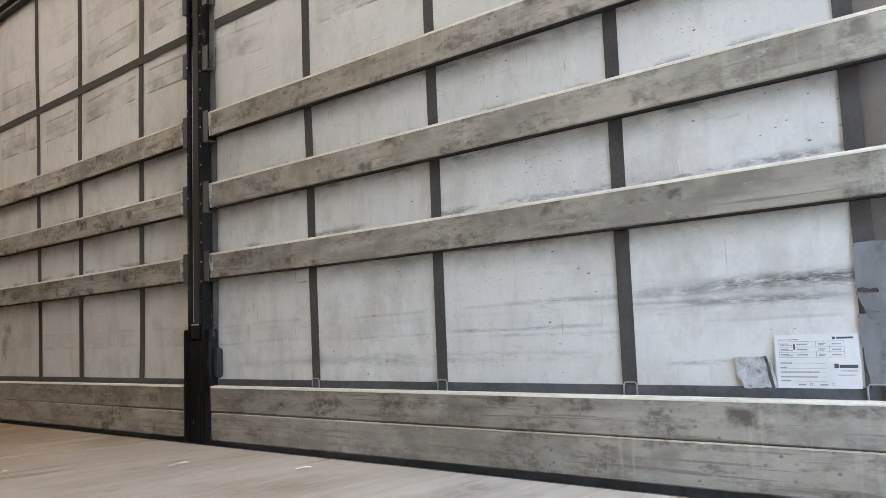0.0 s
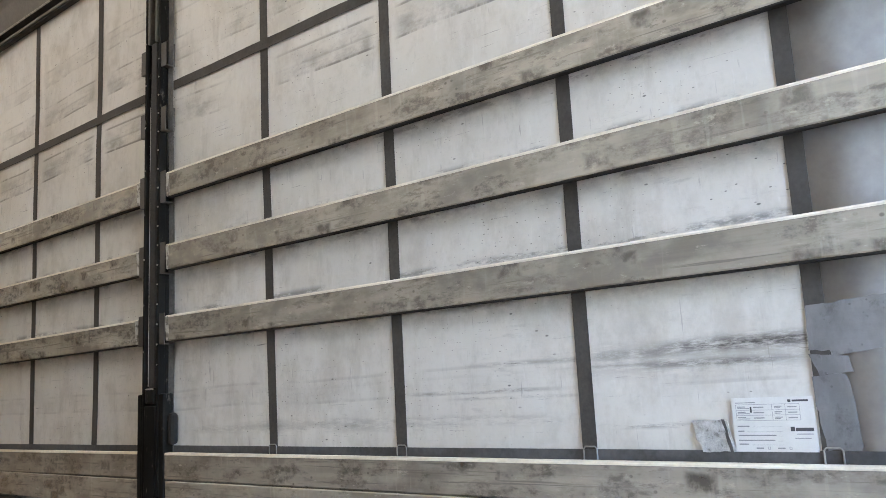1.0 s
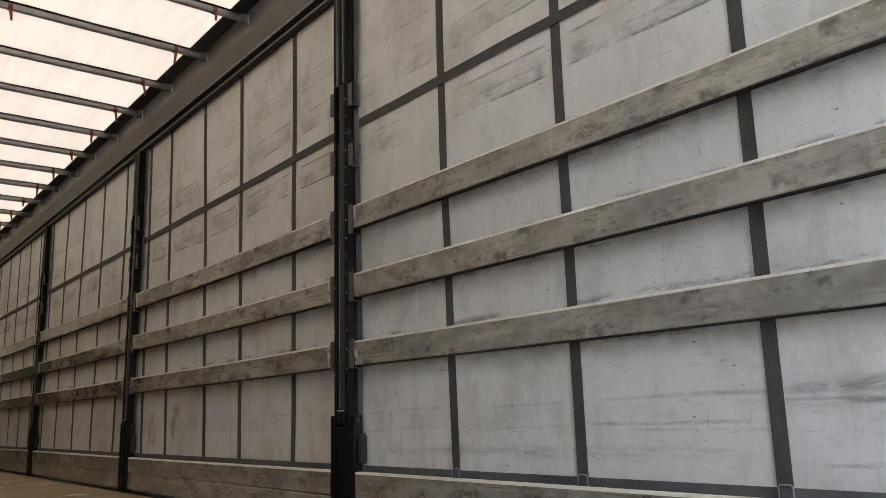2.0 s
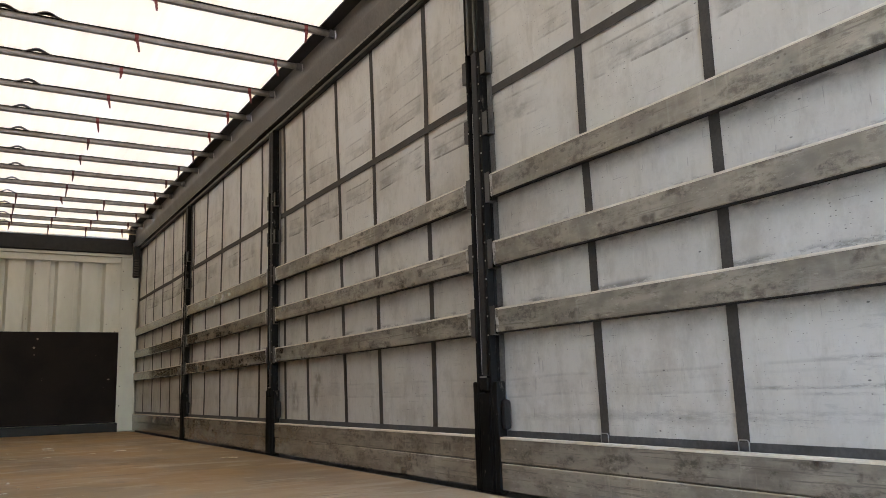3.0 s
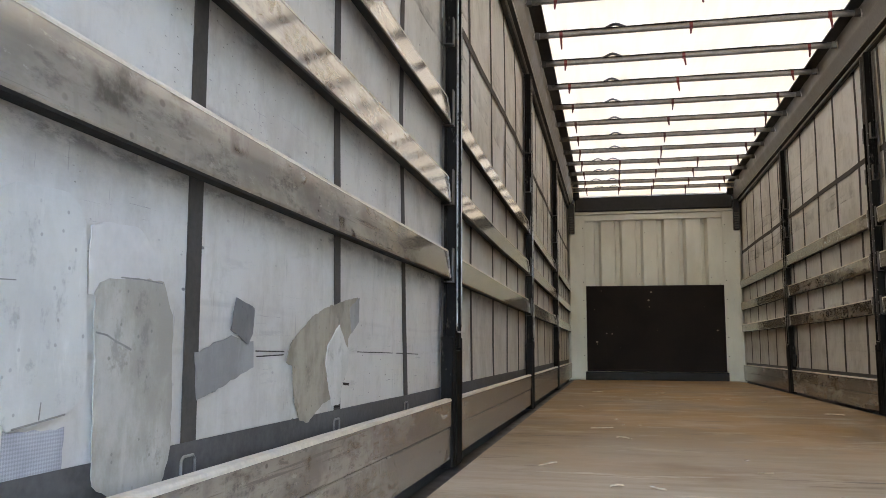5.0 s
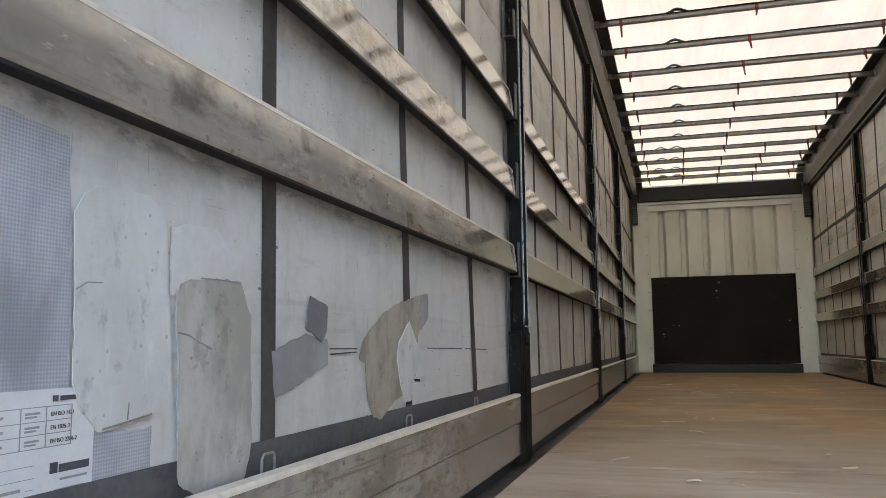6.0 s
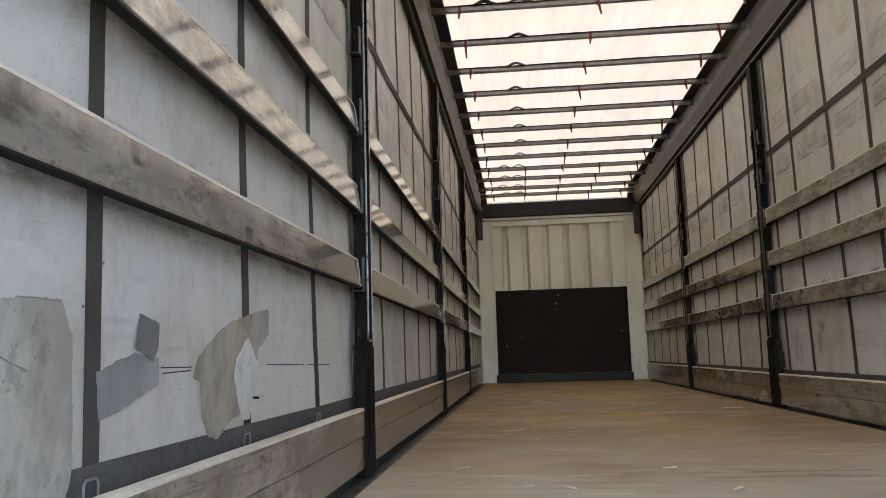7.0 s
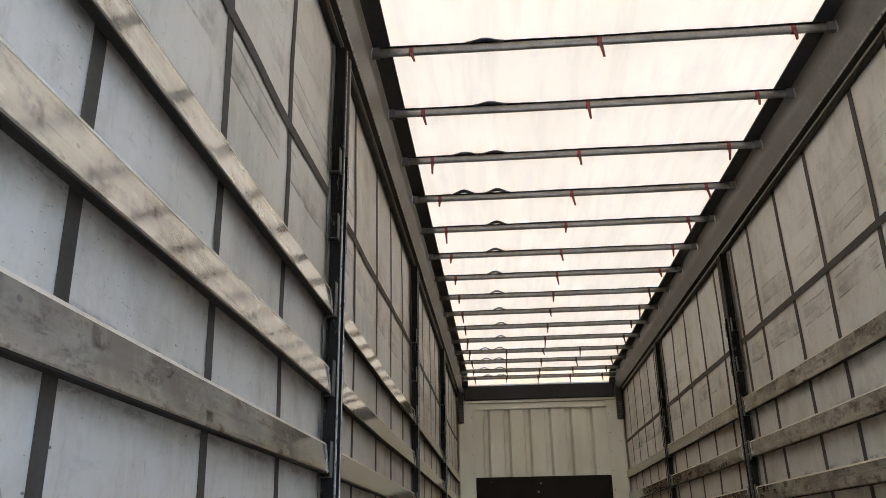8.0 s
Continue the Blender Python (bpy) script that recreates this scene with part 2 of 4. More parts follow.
def alu_material(name, light, dark, rough, metal, seed):
    """Dull aluminium board with soft smudges, pits, hatched scratches and greasy grime."""
    k = Mat(name, rough, metal)
    k.b.inputs["IOR"].default_value = 2.4
    wide = k.noise(1.6, (1, 0.8, 1.5), 4, 0.55, shift=(seed, 0, 0))
    blot = k.noise(4.2, (1, 0.9, 1.6), 6, 0.62, shift=(0, seed, 3))
    long = k.noise(5, (1, 0.16, 6), 6, 0.65, shift=(seed, 0, 9))
    base = k.mix(k.ramp(wide, 0.34, 0.64), dark, light)
    base = k.mix(k.times(k.ramp(long, 0.42, 0.66), 0.28), base, tuple(min(0.9, v * 1.35) for v in light))
    # square scuffs left by lashing hooks and crates
    cell = k.voronoi(1.8, (1, 2.2, 3.6), True, (0, seed, 0.3))
    block = k.times(k.ramp(k.math("ADD", cell, k.times(k.noise(9, detail=5, rough=0.7), 0.16)), 0.17, 0.28, 1.0, 0.0), k.ramp(k.noise(2.7, shift=(seed, 7, 0)), 0.44, 0.52), k.ramp(k.noise(20, (1, 0.8, 0.8), 5, 0.7), 0.28, 0.60))
    hatch = k.times(k.ramp(k.noise(34, (1, 1.5, 0.14), 3, 0.5, shift=(seed, 1, 0)), 0.53, 0.64), k.ramp(k.noise(2.3, shift=(2, seed, 8)), 0.44, 0.58))
    thin = k.ramp(k.noise(6, (1, 0.22, 11), 5, 0.65, shift=(3, seed, 2)), 0.58, 0.64)
    pit = k.times(k.ramp(k.math("ADD", k.voronoi(7, (1, 0.7, 1)), k.times(k.noise(60, detail=3), 0.05)), 0.045, 0.07, 1.0, 0.0), k.ramp(k.noise(4, shift=(seed, 2, 8)), 0.50, 0.58))
    dot = k.times(k.ramp(k.voronoi(19, (1, 0.8, 1)), 0.05, 0.11, 1.0, 0.0), k.ramp(k.noise(5, shift=(seed, 9, 1)), 0.48, 0.6))
    fine = k.ramp(k.noise(40, (1, 0.7, 1.1), 6, 0.72, shift=(seed, 6, 2)), 0.40, 0.60)
    smudge = k.times(k.ramp(k.noise(9, (1, 0.5, 1.5), 6, 0.64, shift=(seed, 4, 4)), 0.46, 0.62), k.math("ADD", k.times(fine, 0.65), 0.35), 0.72)
    grime = k.times(k.ramp(blot, 0.44, 0.64), 0.45)
    crust = k.times(k.ramp(k.noise(24, (1, 0.45, 1.6), 7, 0.76, shift=(seed, 8, 5)), 0.53, 0.62), k.ramp(k.noise(2.0, (1, 0.8, 2), shift=(4, 4, seed)), 0.38, 0.58))
    for mask, amount in ((smudge, 1.0), (crust, 0.5), (block, 0.85), (hatch, 0.12), (thin, 0.5), (pit, 0.5), (dot, 0.6)):
        grime = k.math("MAXIMUM", grime, k.times(mask, amount))
    base = k.mix(grime, base, tuple(v * 0.16 for v in dark))
    scrape = k.times(k.ramp(k.noise(8, (1, 0.4, 7), 6, 0.7, shift=(0, 3, seed)), 0.72, 0.75), k.ramp(k.noise(2.1, shift=(5, seed, 1)), 0.5, 0.6))
    rub = k.times(k.ramp(k.noise(30, (1, 1.6, 0.16), 3, 0.5, shift=(7, 1, seed)), 0.56, 0.68), k.ramp(k.noise(3.2, shift=(6, seed, 4)), 0.46, 0.60))
    base = k.mix(k.times(k.math("MAXIMUM", scrape, k.times(rub, 0.4)), 0.35), base, tuple(min(0.9, v * 1.9) for v in light))
    fleck = k.times(k.ramp(k.noise(30, (1, 0.5, 1.3), 6, 0.75, shift=(seed, 5, 7)), 0.60, 0.66), 0.4)
    base = k.mix(fleck, base, tuple(min(0.9, v * 1.5) for v in light))
    base = k.mix(k.rand(0, 1, 0, 0.25), base, tuple(v * 0.8 for v in dark))
    k.color(base)
    k.rough(k.ramp(wide, 0.3, 0.7, rough, rough + 0.05))
    k.bump(k.math("ADD", k.times(k.noise(3, (1, 0.8, 1), 3), 0.7), k.times(blot, 0.1)), 0.04, 0.004)
    return k.m


def floor_material():
    k = Mat("plywood_floor", 0.6, spec=0.35)
    blot = k.noise(1.1, (0.9, 0.7, 1), 6, 0.62)
    mid = k.noise(3.2, (0.6, 1.2, 1), 8, 0.7)
    grain = k.noise(7, (0.12, 2.2, 1), 7, 0.7)
    base = k.mix(k.ramp(blot, 0.35, 0.64), (0.205, 0.125, 0.055), (0.30, 0.20, 0.105))
    base = k.mix(k.times(k.ramp(mid, 0.45, 0.62), 0.4), base, (0.39, 0.275, 0.16))
    base = k.mix(k.times(k.ramp(grain, 0.54, 0.70), 0.15), base, (0.16, 0.115, 0.07))
    rust = k.ramp(k.noise(0.9, (1, 0.7, 1), 5, shift=(6, 2, 0)), 0.48, 0.60)
    base = k.mix(k.times(rust, 0.5), base, (0.42, 0.235, 0.085))
    worn = k.times(k.ramp(k.noise(2.2, (0.5, 1.2, 1), 8, 0.74, shift=(4, 2, 0)), 0.52, 0.62), 0.45)
    base = k.mix(worn, base, (0.52, 0.43, 0.31))
    # paler grey towards the open rear: the daylight there is put into the colour
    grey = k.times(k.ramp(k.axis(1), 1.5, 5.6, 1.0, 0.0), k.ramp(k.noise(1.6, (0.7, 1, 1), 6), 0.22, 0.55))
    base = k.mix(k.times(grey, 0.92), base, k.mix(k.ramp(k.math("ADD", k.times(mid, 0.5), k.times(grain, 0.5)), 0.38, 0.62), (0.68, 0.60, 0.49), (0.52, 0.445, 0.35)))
    gouge = k.times(k.ramp(k.noise(1.7, (0.35, 1.8, 1), 8, 0.78, shift=(9, 3, 0)), 0.59, 0.67), 0.5)
    base = k.mix(gouge, base, (0.07, 0.05, 0.034))
    stain = k.times(k.ramp(k.noise(1.0, (0.8, 0.9, 1), 7, 0.7, shift=(1, 7, 0)), 0.57, 0.66), 0.45)
    base = k.mix(stain, base, (0.13, 0.10, 0.07))
    crack = k.times(k.ramp(k.noise(6, (0.16, 2.6, 1), 7, 0.72, shift=(3, 9, 0)), 0.60, 0.64), k.ramp(k.noise(1.8, (0.6, 1, 1), shift=(2, 2, 5)), 0.42, 0.58), 0.75)
    base = k.mix(crack, base, (0.09, 0.065, 0.045))
    scuff = k.times(k.ramp(k.noise(5, (0.2, 1.5, 1), 8, 0.76, shift=(7, 1, 0)), 0.60, 0.66), k.ramp(k.noise(1.1, (0.8, 1, 1), 4, shift=(8, 2, 1)), 0.45, 0.6), 0.8)
    base = k.mix(scuff, base, (0.70, 0.63, 0.51))
    chip = k.times(k.ramp(k.noise(5, (0.3, 3.2, 1), 8, 0.8, shift=(2, 8, 0)), 0.66, 0.69), 0.9)
    base = k.mix(chip, base, (0.72, 0.66, 0.55))
    k.color(base)
    k.rough(k.ramp(blot, 0.3, 0.7, 0.42, 0.7))
    k.bump(k.math("SUBTRACT", k.times(mid, 0.5), gouge), 0.4, 0.006)
    return k.m


def roof_material():
    k = Mat("roof_tarp", 0.6)
    tone = k.mix(k.ramp(k.noise(1.5, (1.6, 0.4, 1), 5), 0.3, 0.7), (0.81, 0.73, 0.55), (0.88, 0.80, 0.615))
    # shading of fine ripples, put into the tone as darker stripes along y
    tone = k.mix(k.times(k.ramp(k.noise(9, (1.5, 0.12, 1), 4), 0.46, 0.62), 0.2), tone, (0.60, 0.545, 0.41))
    tone = k.mix(k.times(k.ramp(k.noise(6, (1, 0.4, 1)), 0.55, 0.7), 0.25), tone, (0.66, 0.62, 0.55))
    t, d, mx = k.n.new("ShaderNodeBsdfTranslucent"), k.n.new("ShaderNodeBsdfDiffuse"), k.n.new("ShaderNodeMixShader")
    k.l.new(tone, t.inputs[0])
    k.l.new(tone, d.inputs[0])
    mx.inputs[0].default_value = 0.948
    k.l.new(t.outputs[0], mx.inputs[1])
    k.l.new(d.outputs[0], mx.inputs[2])
    k.l.new(mx.outputs[0], k.n["Material Output"].inputs[0])
    return k.m


def headboard_material():
    k = Mat("cream_paint", 0.5)
    a = k.noise(3, (1, 1, 0.4))
    base = k.mix(k.ramp(a, 0.3, 0.7), (0.545, 0.525, 0.43), (0.645, 0.625, 0.525))
    base = k.mix(k.times(k.ramp(k.noise(9, (1, 1, 0.25), shift=(3, 0, 0)), 0.60, 0.78), 0.2), base, (0.42, 0.39, 0.31))
    base = k.mix(k.times(k.ramp(k.noise(24, (1, 1, 0.8), 3), 0.7, 0.75), 0.8), base, (0.12, 0.09, 0.06))
    k.color(base)
    k.bump(k.noise(30), 0.1, 0.002)
    return k.m


def panel_material():
    k = Mat("dark_panel", 0.6, spec=0.12)
    base = k.mix(k.ramp(k.noise(2.5), 0.3, 0.7), (0.007, 0.004, 0.003), (0.013, 0.008, 0.006))
    base = k.mix(k.times(k.ramp(k.noise(9, (1, 1, 0.8), 4, shift=(3, 0, 4)), 0.68, 0.73), 0.6), base, (0.25, 0.2, 0.15))
    for x, z, size in ((-0.04, 1.275, 0.022), (-0.08, 1.155, 0.026), (-0.075, 1.06, 0.014), (-0.83, 0.55, 0.022), (-0.69, 0.675, 0.015), (-0.61, 0.67, 0.015), (-0.76, 1.30, 0.012), (-0.86, 1.03, 0.012), (0.87, 0.72, 0.02)):
        wide = k.math("ADD", k.math("ABSOLUTE", k.math("SUBTRACT", k.axis(0), x)), k.times(k.math("ABSOLUTE", k.math("SUBTRACT", k.axis(2), z)), 1.3))
        rag = k.math("ADD", wide, k.times(k.math("SUBTRACT", k.noise(30, detail=4, shift=(x, z, 0)), 0.5), 0.03))
        base = k.mix(k.times(k.ramp(rag, size * 0.6, size, 1.0, 0.0), 0.75), base, (0.30, 0.25, 0.19))
    k.color(base)
    k.bump(k.noise(20), 0.15, 0.003)
    return k.m


def post_material():
    k = Mat("black_steel", 0.7, spec=0.06)
    base = k.mix(k.ramp(k.noise(6, (1, 1, 0.4)), 0.3, 0.7), (0.005, 0.0047, 0.0043), (0.014, 0.013, 0.0115))
    base = k.mix(k.times(k.ramp(k.noise(26, (1, 1, 0.35), 6, 0.7), 0.6, 0.7), 0.7), base, (0.11, 0.10, 0.085))
    k.color(base)
    k.bump(k.noise(25), 0.2, 0.003)
    return k.m


M_CURTAIN = curtain_material([(0.55, 1.24, 0.506, 0.532, 0.014, 0.95), (0.70, 1.10, 0.518, 0.540, 0.012, 0.45), (0.95, 1.30, 0.468, 0.484, 0.009, 0.7), (1.15, 1.52, 0.498, 0.520, 0.010, 0.35), (1.25, 1.50, 0.478, 0.486, 0.005, 0.35), (0.6, 1.5, 0.455, 0.535, 0.03, 0.24), (1.5, 1.85, 0.500, 0.512, 0.006, 0.4), (1.6, 2.08, 0.424, 0.434, 0.004, 0.5), (1.5, 1.9, 0.405, 0.412, 0.004, 0.35), (2.0, 3.3, 0.315, 0.345, 0.012, 0.2), (1.2, 1.42, 0.318, 0.330, 0.006, 0.5), (1.55, 2.9, 0.330, 0.360, 0.01, 0.2)])
M_REAR_CLOTH = plain("greyed_cloth", (0.27, 0.268, 0.262), 0.5, 0.0, 0.2, 3.0)
M_STRAP = plain("grey_webbing", (0.066, 0.060, 0.053), 0.7, spec=0.15, vary=0.25, scale=9)
M_HEM = plain("dark_hem", (0.088, 0.085, 0.081), 0.6, spec=0.2, vary=0.35, scale=7)
M_SLAT = alu_material("scuffed_slat", (0.53, 0.485, 0.40), (0.35, 0.315, 0.255), 0.075, 0.35, 1.0)
M_BOARD = alu_material("scuffed_board", (0.41, 0.375, 0.315), (0.27, 0.245, 0.20), 0.22, 0.35, 5.0)
M_EDGE = plain("worn_edge", (0.62, 0.555, 0.45), 0.5, 0.0, 0.2, 7)
M_SLAT_END = plain("bare_end", (0.30, 0.285, 0.25), 0.3, 0.2, 0.5, 30)
M_POST = post_material()
M_POST_DARK = plain("dark_grey_steel", (0.03, 0.029, 0.027), 0.6, 0.0, 0.5, 10, 0.2)
M_POST_GREY = plain("grimy_steel", (0.05, 0.044, 0.036), 0.5, 0.0, 0.5, 12)
M_RIVET = plain("worn_rivet", (0.26, 0.245, 0.22), 0.5, 0.3)
M_STEEL = plain("chafed_steel", (0.42, 0.40, 0.37), 0.35, 0.5, 0.6, 40)
M_RAIL = plain("anodised_rail", (0.15, 0.138, 0.12), 0.45, 0.3, 0.25, 6)
M_TRACK = plain("dark_track", (0.02, 0.019, 0.017), 0.55, 0.0, 0.4, spec=0.25)
M_BAND = plain("dark_roof_border", (0.04, 0.039, 0.038), 0.6, 0, 0.3, 5, 0.25)
M_ROOF = roof_material()
M_BOW = plain("bow_steel", (0.24, 0.225, 0.20), 0.4, 0.5, 0.3, 10)
# rubber and sleeve black, also used for painted shade strips
M_HUMP = plain("dark_rubber_and_shade", (0.024, 0.022, 0.020), 0.85, spec=0.08)
M_GUIDE = plain("grey_guide", (0.11, 0.107, 0.10), 0.6)
# darker red, for the straps of the bows from index 12 on
M_RED_DARK = plain("dark_red_webbing", (0.06, 0.014, 0.012), 0.6)
M_RED = plain("red_webbing", (0.15, 0.02, 0.018), 0.6)
M_CREAM = headboard_material()
M_PANEL = panel_material()
M_KICK = plain("kick_plate", (0.010, 0.0095, 0.009), 0.6, 0.0, 0.4, spec=0.3)
M_FLOOR = floor_material()
# near-black, so the rail carries the shade of the gap below the boards
M_GAP_RAIL = plain("darkened_edge_rail", (0.045, 0.043, 0.040), 0.5, 0.1, 0.35, 8)
M_YARD = plain("yard_concrete", (0.19, 0.19, 0.192), 0.85, 0, 0.2, 0.8)
M_PAPER = plain("label_paper", (0.62, 0.605, 0.565), 0.5, vary=0.06, scale=25)
M_FOIL = plain("crumpled_foil", (0.45, 0.45, 0.43), 0.35, 0.2, 0.4, 45)
M_GLUE = plain("glue_mark", (0.60, 0.575, 0.53), 0.4, vary=0.1, scale=6)
M_FLAP = plain("scuffed_flap", (0.13, 0.125, 0.115), 0.5, 0, 0.6, 9)
M_SPLINTER = plain("raw_wood", (0.55, 0.46, 0.33), 0.7, 0, 0.3, 60)
M_DOOR = plain("door_panel", (0.22, 0.215, 0.20), 0.55, 0, 0.2, 6)
M_PRINT = plain("grey_print", (0.25, 0.25, 0.25), 0.6)
M_INK = plain("black_ink", (0.06, 0.06, 0.062), 0.6)


# ---- mesh helpers ----
def mesh_object(name, bm, material, label="", smooth=False):
    bmesh.ops.recalc_face_normals(bm, faces=bm.faces)
    me = bpy.data.meshes.new(name)
    bm.to_mesh(me)
    bm.free()
    me.materials.append(material)
    if smooth:
        for p in me.polygons:
            p.use_smooth = True
    ob = new(name, me)
    return tagged(ob, label)


def part(name, bm, material, parent, label="", smooth=False):
    ob = mesh_object(name, bm, material, label, smooth)
    ob.parent = parent
    return ob


def share(ob, parent, m):
    """Another part on the same mesh."""
    o = new(ob.name.split(".")[0], ob.data)
    o.parent = parent
    o.matrix_basis = m
    return o


def box(bm, x0, x1, y0, y1, z0, z1, bevel=0.0):
    vs = [bm.verts.new((x, y, z)) for x in (x0, x1) for y in (y0, y1) for z in (z0, z1)]
    fs = [bm.faces.new([vs[i] for i in q]) for q in ((0, 1, 3, 2), (4, 6, 7, 5), (0, 4, 5, 1), (2, 3, 7, 6), (0, 2, 6, 4), (1, 5, 7, 3))]
    if bevel:
        es = list({e for f in fs for e in f.edges})
        bmesh.ops.bevel(bm, geom=es, offset=bevel, segments=2, affect="EDGES", profile=0.5)
    return bm


def bmbox(*a, **k):
    return box(bmesh.new(), *a, **k)


def loft(profile, stations, place):
    """A closed profile carried through the stations: place(u, v, s) gives a point."""
    bm = bmesh.new()
    rings = [[bm.verts.new(place(u, v, s)) for u, v in profile] for s in stations]
    n = len(profile)
    for a, b in zip(rings, rings[1:]):
        for i in range(n):
            bm.faces.new((a[i], a[(i + 1) % n], b[(i + 1) % n], b[i]))
    bm.faces.new(rings[0])
    bm.faces.new(rings[-1])
    return bm


def tube(points, radius, sides=8):
    bm = bmesh.new()
    pts = [Vector(p) for p in points]
    rings = []
    for i, p in enumerate(pts):
        d = (pts[min(i + 1, len(pts) - 1)] - pts[max(i - 1, 0)]).normalized()
        u = d.orthogonal().normalized()
        if i:
            u = (rings_u - d * rings_u.dot(d)).normalized()
        rings_u = u
        w = d.cross(u)
        rings.append([bm.verts.new(p + radius * (math.cos(a) * u + math.sin(a) * w)) for a in (2 * math.pi * j / sides for j in range(sides))])
    for a, b in zip(rings, rings[1:]):
        for i in range(sides):
            bm.faces.new((a[i], a[(i + 1) % sides], b[(i + 1) % sides], b[i]))
    bm.faces.new(rings[0])
    bm.faces.new(rings[-1])
    return bm


# ---- plan ----
REAR, FRONT = -1.02, 12.58       # rear frame and inner face of the headboard
POSTS = (3.51, 6.533, 9.472)
SLAT_Z = {1: (0.695, 1.002, 1.316), -1: (0.700, 0.990, 1.300)}
SLAT_H = 0.105
FACE = 1.20                      # inner face of the slats
CLOTH = 1.250                    # plane of the curtains
ROOF_Z = 2.834
BAYS = ((REAR + 0.06, POSTS[0] - 0.1), (POSTS[0] + 0.1, POSTS[1] - 0.1), (POSTS[1] + 0.1, POSTS[2] - 0.1), (POSTS[2] + 0.1, FRONT - 0.02))

# ---- ground and floor ----
bm = bmesh.new()
box(bm, -300, 300, -300, 300, -1.5, -1.2)
tagged(mesh_object("ground", bm, M_YARD), "pale grey concrete yard around the trailer", "ground", kind="structure")

bm = bmbox(-1.155, 1.155, REAR - 0.1, FRONT + 0.084, -0.12, 0.0)
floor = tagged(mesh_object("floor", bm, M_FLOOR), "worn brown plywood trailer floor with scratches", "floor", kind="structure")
for s in (-1, 1):
    bm = bmesh.new()
    box(bm, min(s * 1.157, s * 1.225), max(s * 1.157, s * 1.225), REAR - 0.1, FRONT + 0.084, -0.12, -0.012, bevel=0.003)
    tagged(mesh_object("floor_edge_rail", bm, M_GAP_RAIL), "galvanised steel rail along the floor edge, darkened as a shaded gap", "floor rail", kind="structure")


# ---- side curtains ----
def sway(s, y, z):
    """The cloth's gentle unevenness, in metres towards the inside."""
    v = noise.noise((y * 0.9 + 20 * s, z * 0.8, 3.0)) * 0.010 + noise.noise((y * 3.1, z * 2.2 + 9 * s, 7.0)) * 0.004
    taut = min(1.0, max(0.0, max(abs(y - 1.5) - 1.1, z - 0.75) / 0.3))
    return s * (CLOTH - v * taut)


def cloth_strip(s, y0, y1, z0, z1, lift, ny, nz, lean=0.0, rise=lambda y: 0.0):
    """A sheet on the curtain, lifted towards the inside, with its own thickness."""
    bm = bmesh.new()
    layers = []
    for d in (lift, lift - 0.0015):
        rows = [[(y + lean * (z - 0.5), z + rise(y)) for z in np.linspace(z0, z1, nz + 1)] for y in np.linspace(y0, y1, ny + 1)]
        layers.append([[bm.verts.new((sway(s, y, z) - s * d, y, z)) for y, z in row] for row in rows])
    for g in layers:
        for i in range(ny):
            for j in range(nz):
                bm.faces.new((g[i][j], g[i + 1][j], g[i + 1][j + 1], g[i][j + 1]))
    a, b = layers
    rim = [(i, 0) for i in range(ny)] + [(ny, j) for j in range(nz)] + [(i, nz) for i in range(ny, 0, -1)] + [(0, j) for j in range(nz, 0, -1)]
    for (i, j), (k, l) in zip(rim, rim[1:] + rim[:1]):
        bm.faces.new((a[i][j], a[k][l], b[k][l], b[i][j]))
    return bm


def cloth_shape(s, corners, lift, curl=0.0):
    """A hand-cut piece with thickness and a ragged outline that lies on the curtain; corners are y, z."""
    ring = []
    n = len(corners)
    tall = max(z for y, z in corners) - min(z for y, z in corners)
    for i in range(n):
        (y0, z0), (y1, z1) = corners[i], corners[(i + 1) % n]
        far = math.hypot(y1 - y0, z1 - z0)
        steps = max(1, min(14, int(far / 0.012)))
        for k in range(steps):
            f = k / steps
            y, z = y0 + (y1 - y0) * f, z0 + (z1 - z0) * f
            wob = 0.0035 if far > 0.03 and tall > 0.01 else 0.0
            y += wob * noise.noise((y * 70, z * 70, 1.0)) + 0.6 * wob * noise.noise((y * 210, z * 210, 4.0))
            z += wob * noise.noise((y * 70, z * 70, 9.0)) + 0.6 * wob * noise.noise((y * 210, z * 210, 6.0))
            ring.append((y, z, lift + curl * (0.5 + 0.5 * math.sin(7.0 * i + 2.0 * f))))
    cy, cz = sum(p[0] for p in ring) / len(ring), sum(p[1] for p in ring) / len(ring)
    bm = bmesh.new()
    face = [bm.verts.new((sway(s, y, z) - s * d, y, z)) for y, z, d in ring]
    back = [bm.verts.new((sway(s, y, z) - s * (lift - 0.0012), y, z)) for y, z, d in ring]
    mid = bm.verts.new((sway(s, cy, cz) - s * (lift + 0.4 * curl), cy, cz))
    m = len(face)
    if m > 60 or n > 7:
        bm.verts.remove(mid)
        bm.faces.new(face)
    else:
        for i in range(m):
            bm.faces.new((face[i], face[(i + 1) % m], mid))
    bm.faces.new(back)
    for i in range(m):
        bm.faces.new((face[i], face[(i + 1) % m], back[(i + 1) % m], back[i]))
    return bm


HEM_Z = {1: 0.265, -1: 0.292}


def belt_height(s, y):
    return 1.835 if s > 0 else 1.812 + 0.032 * min(3.1, max(0.0, y - 2.8))


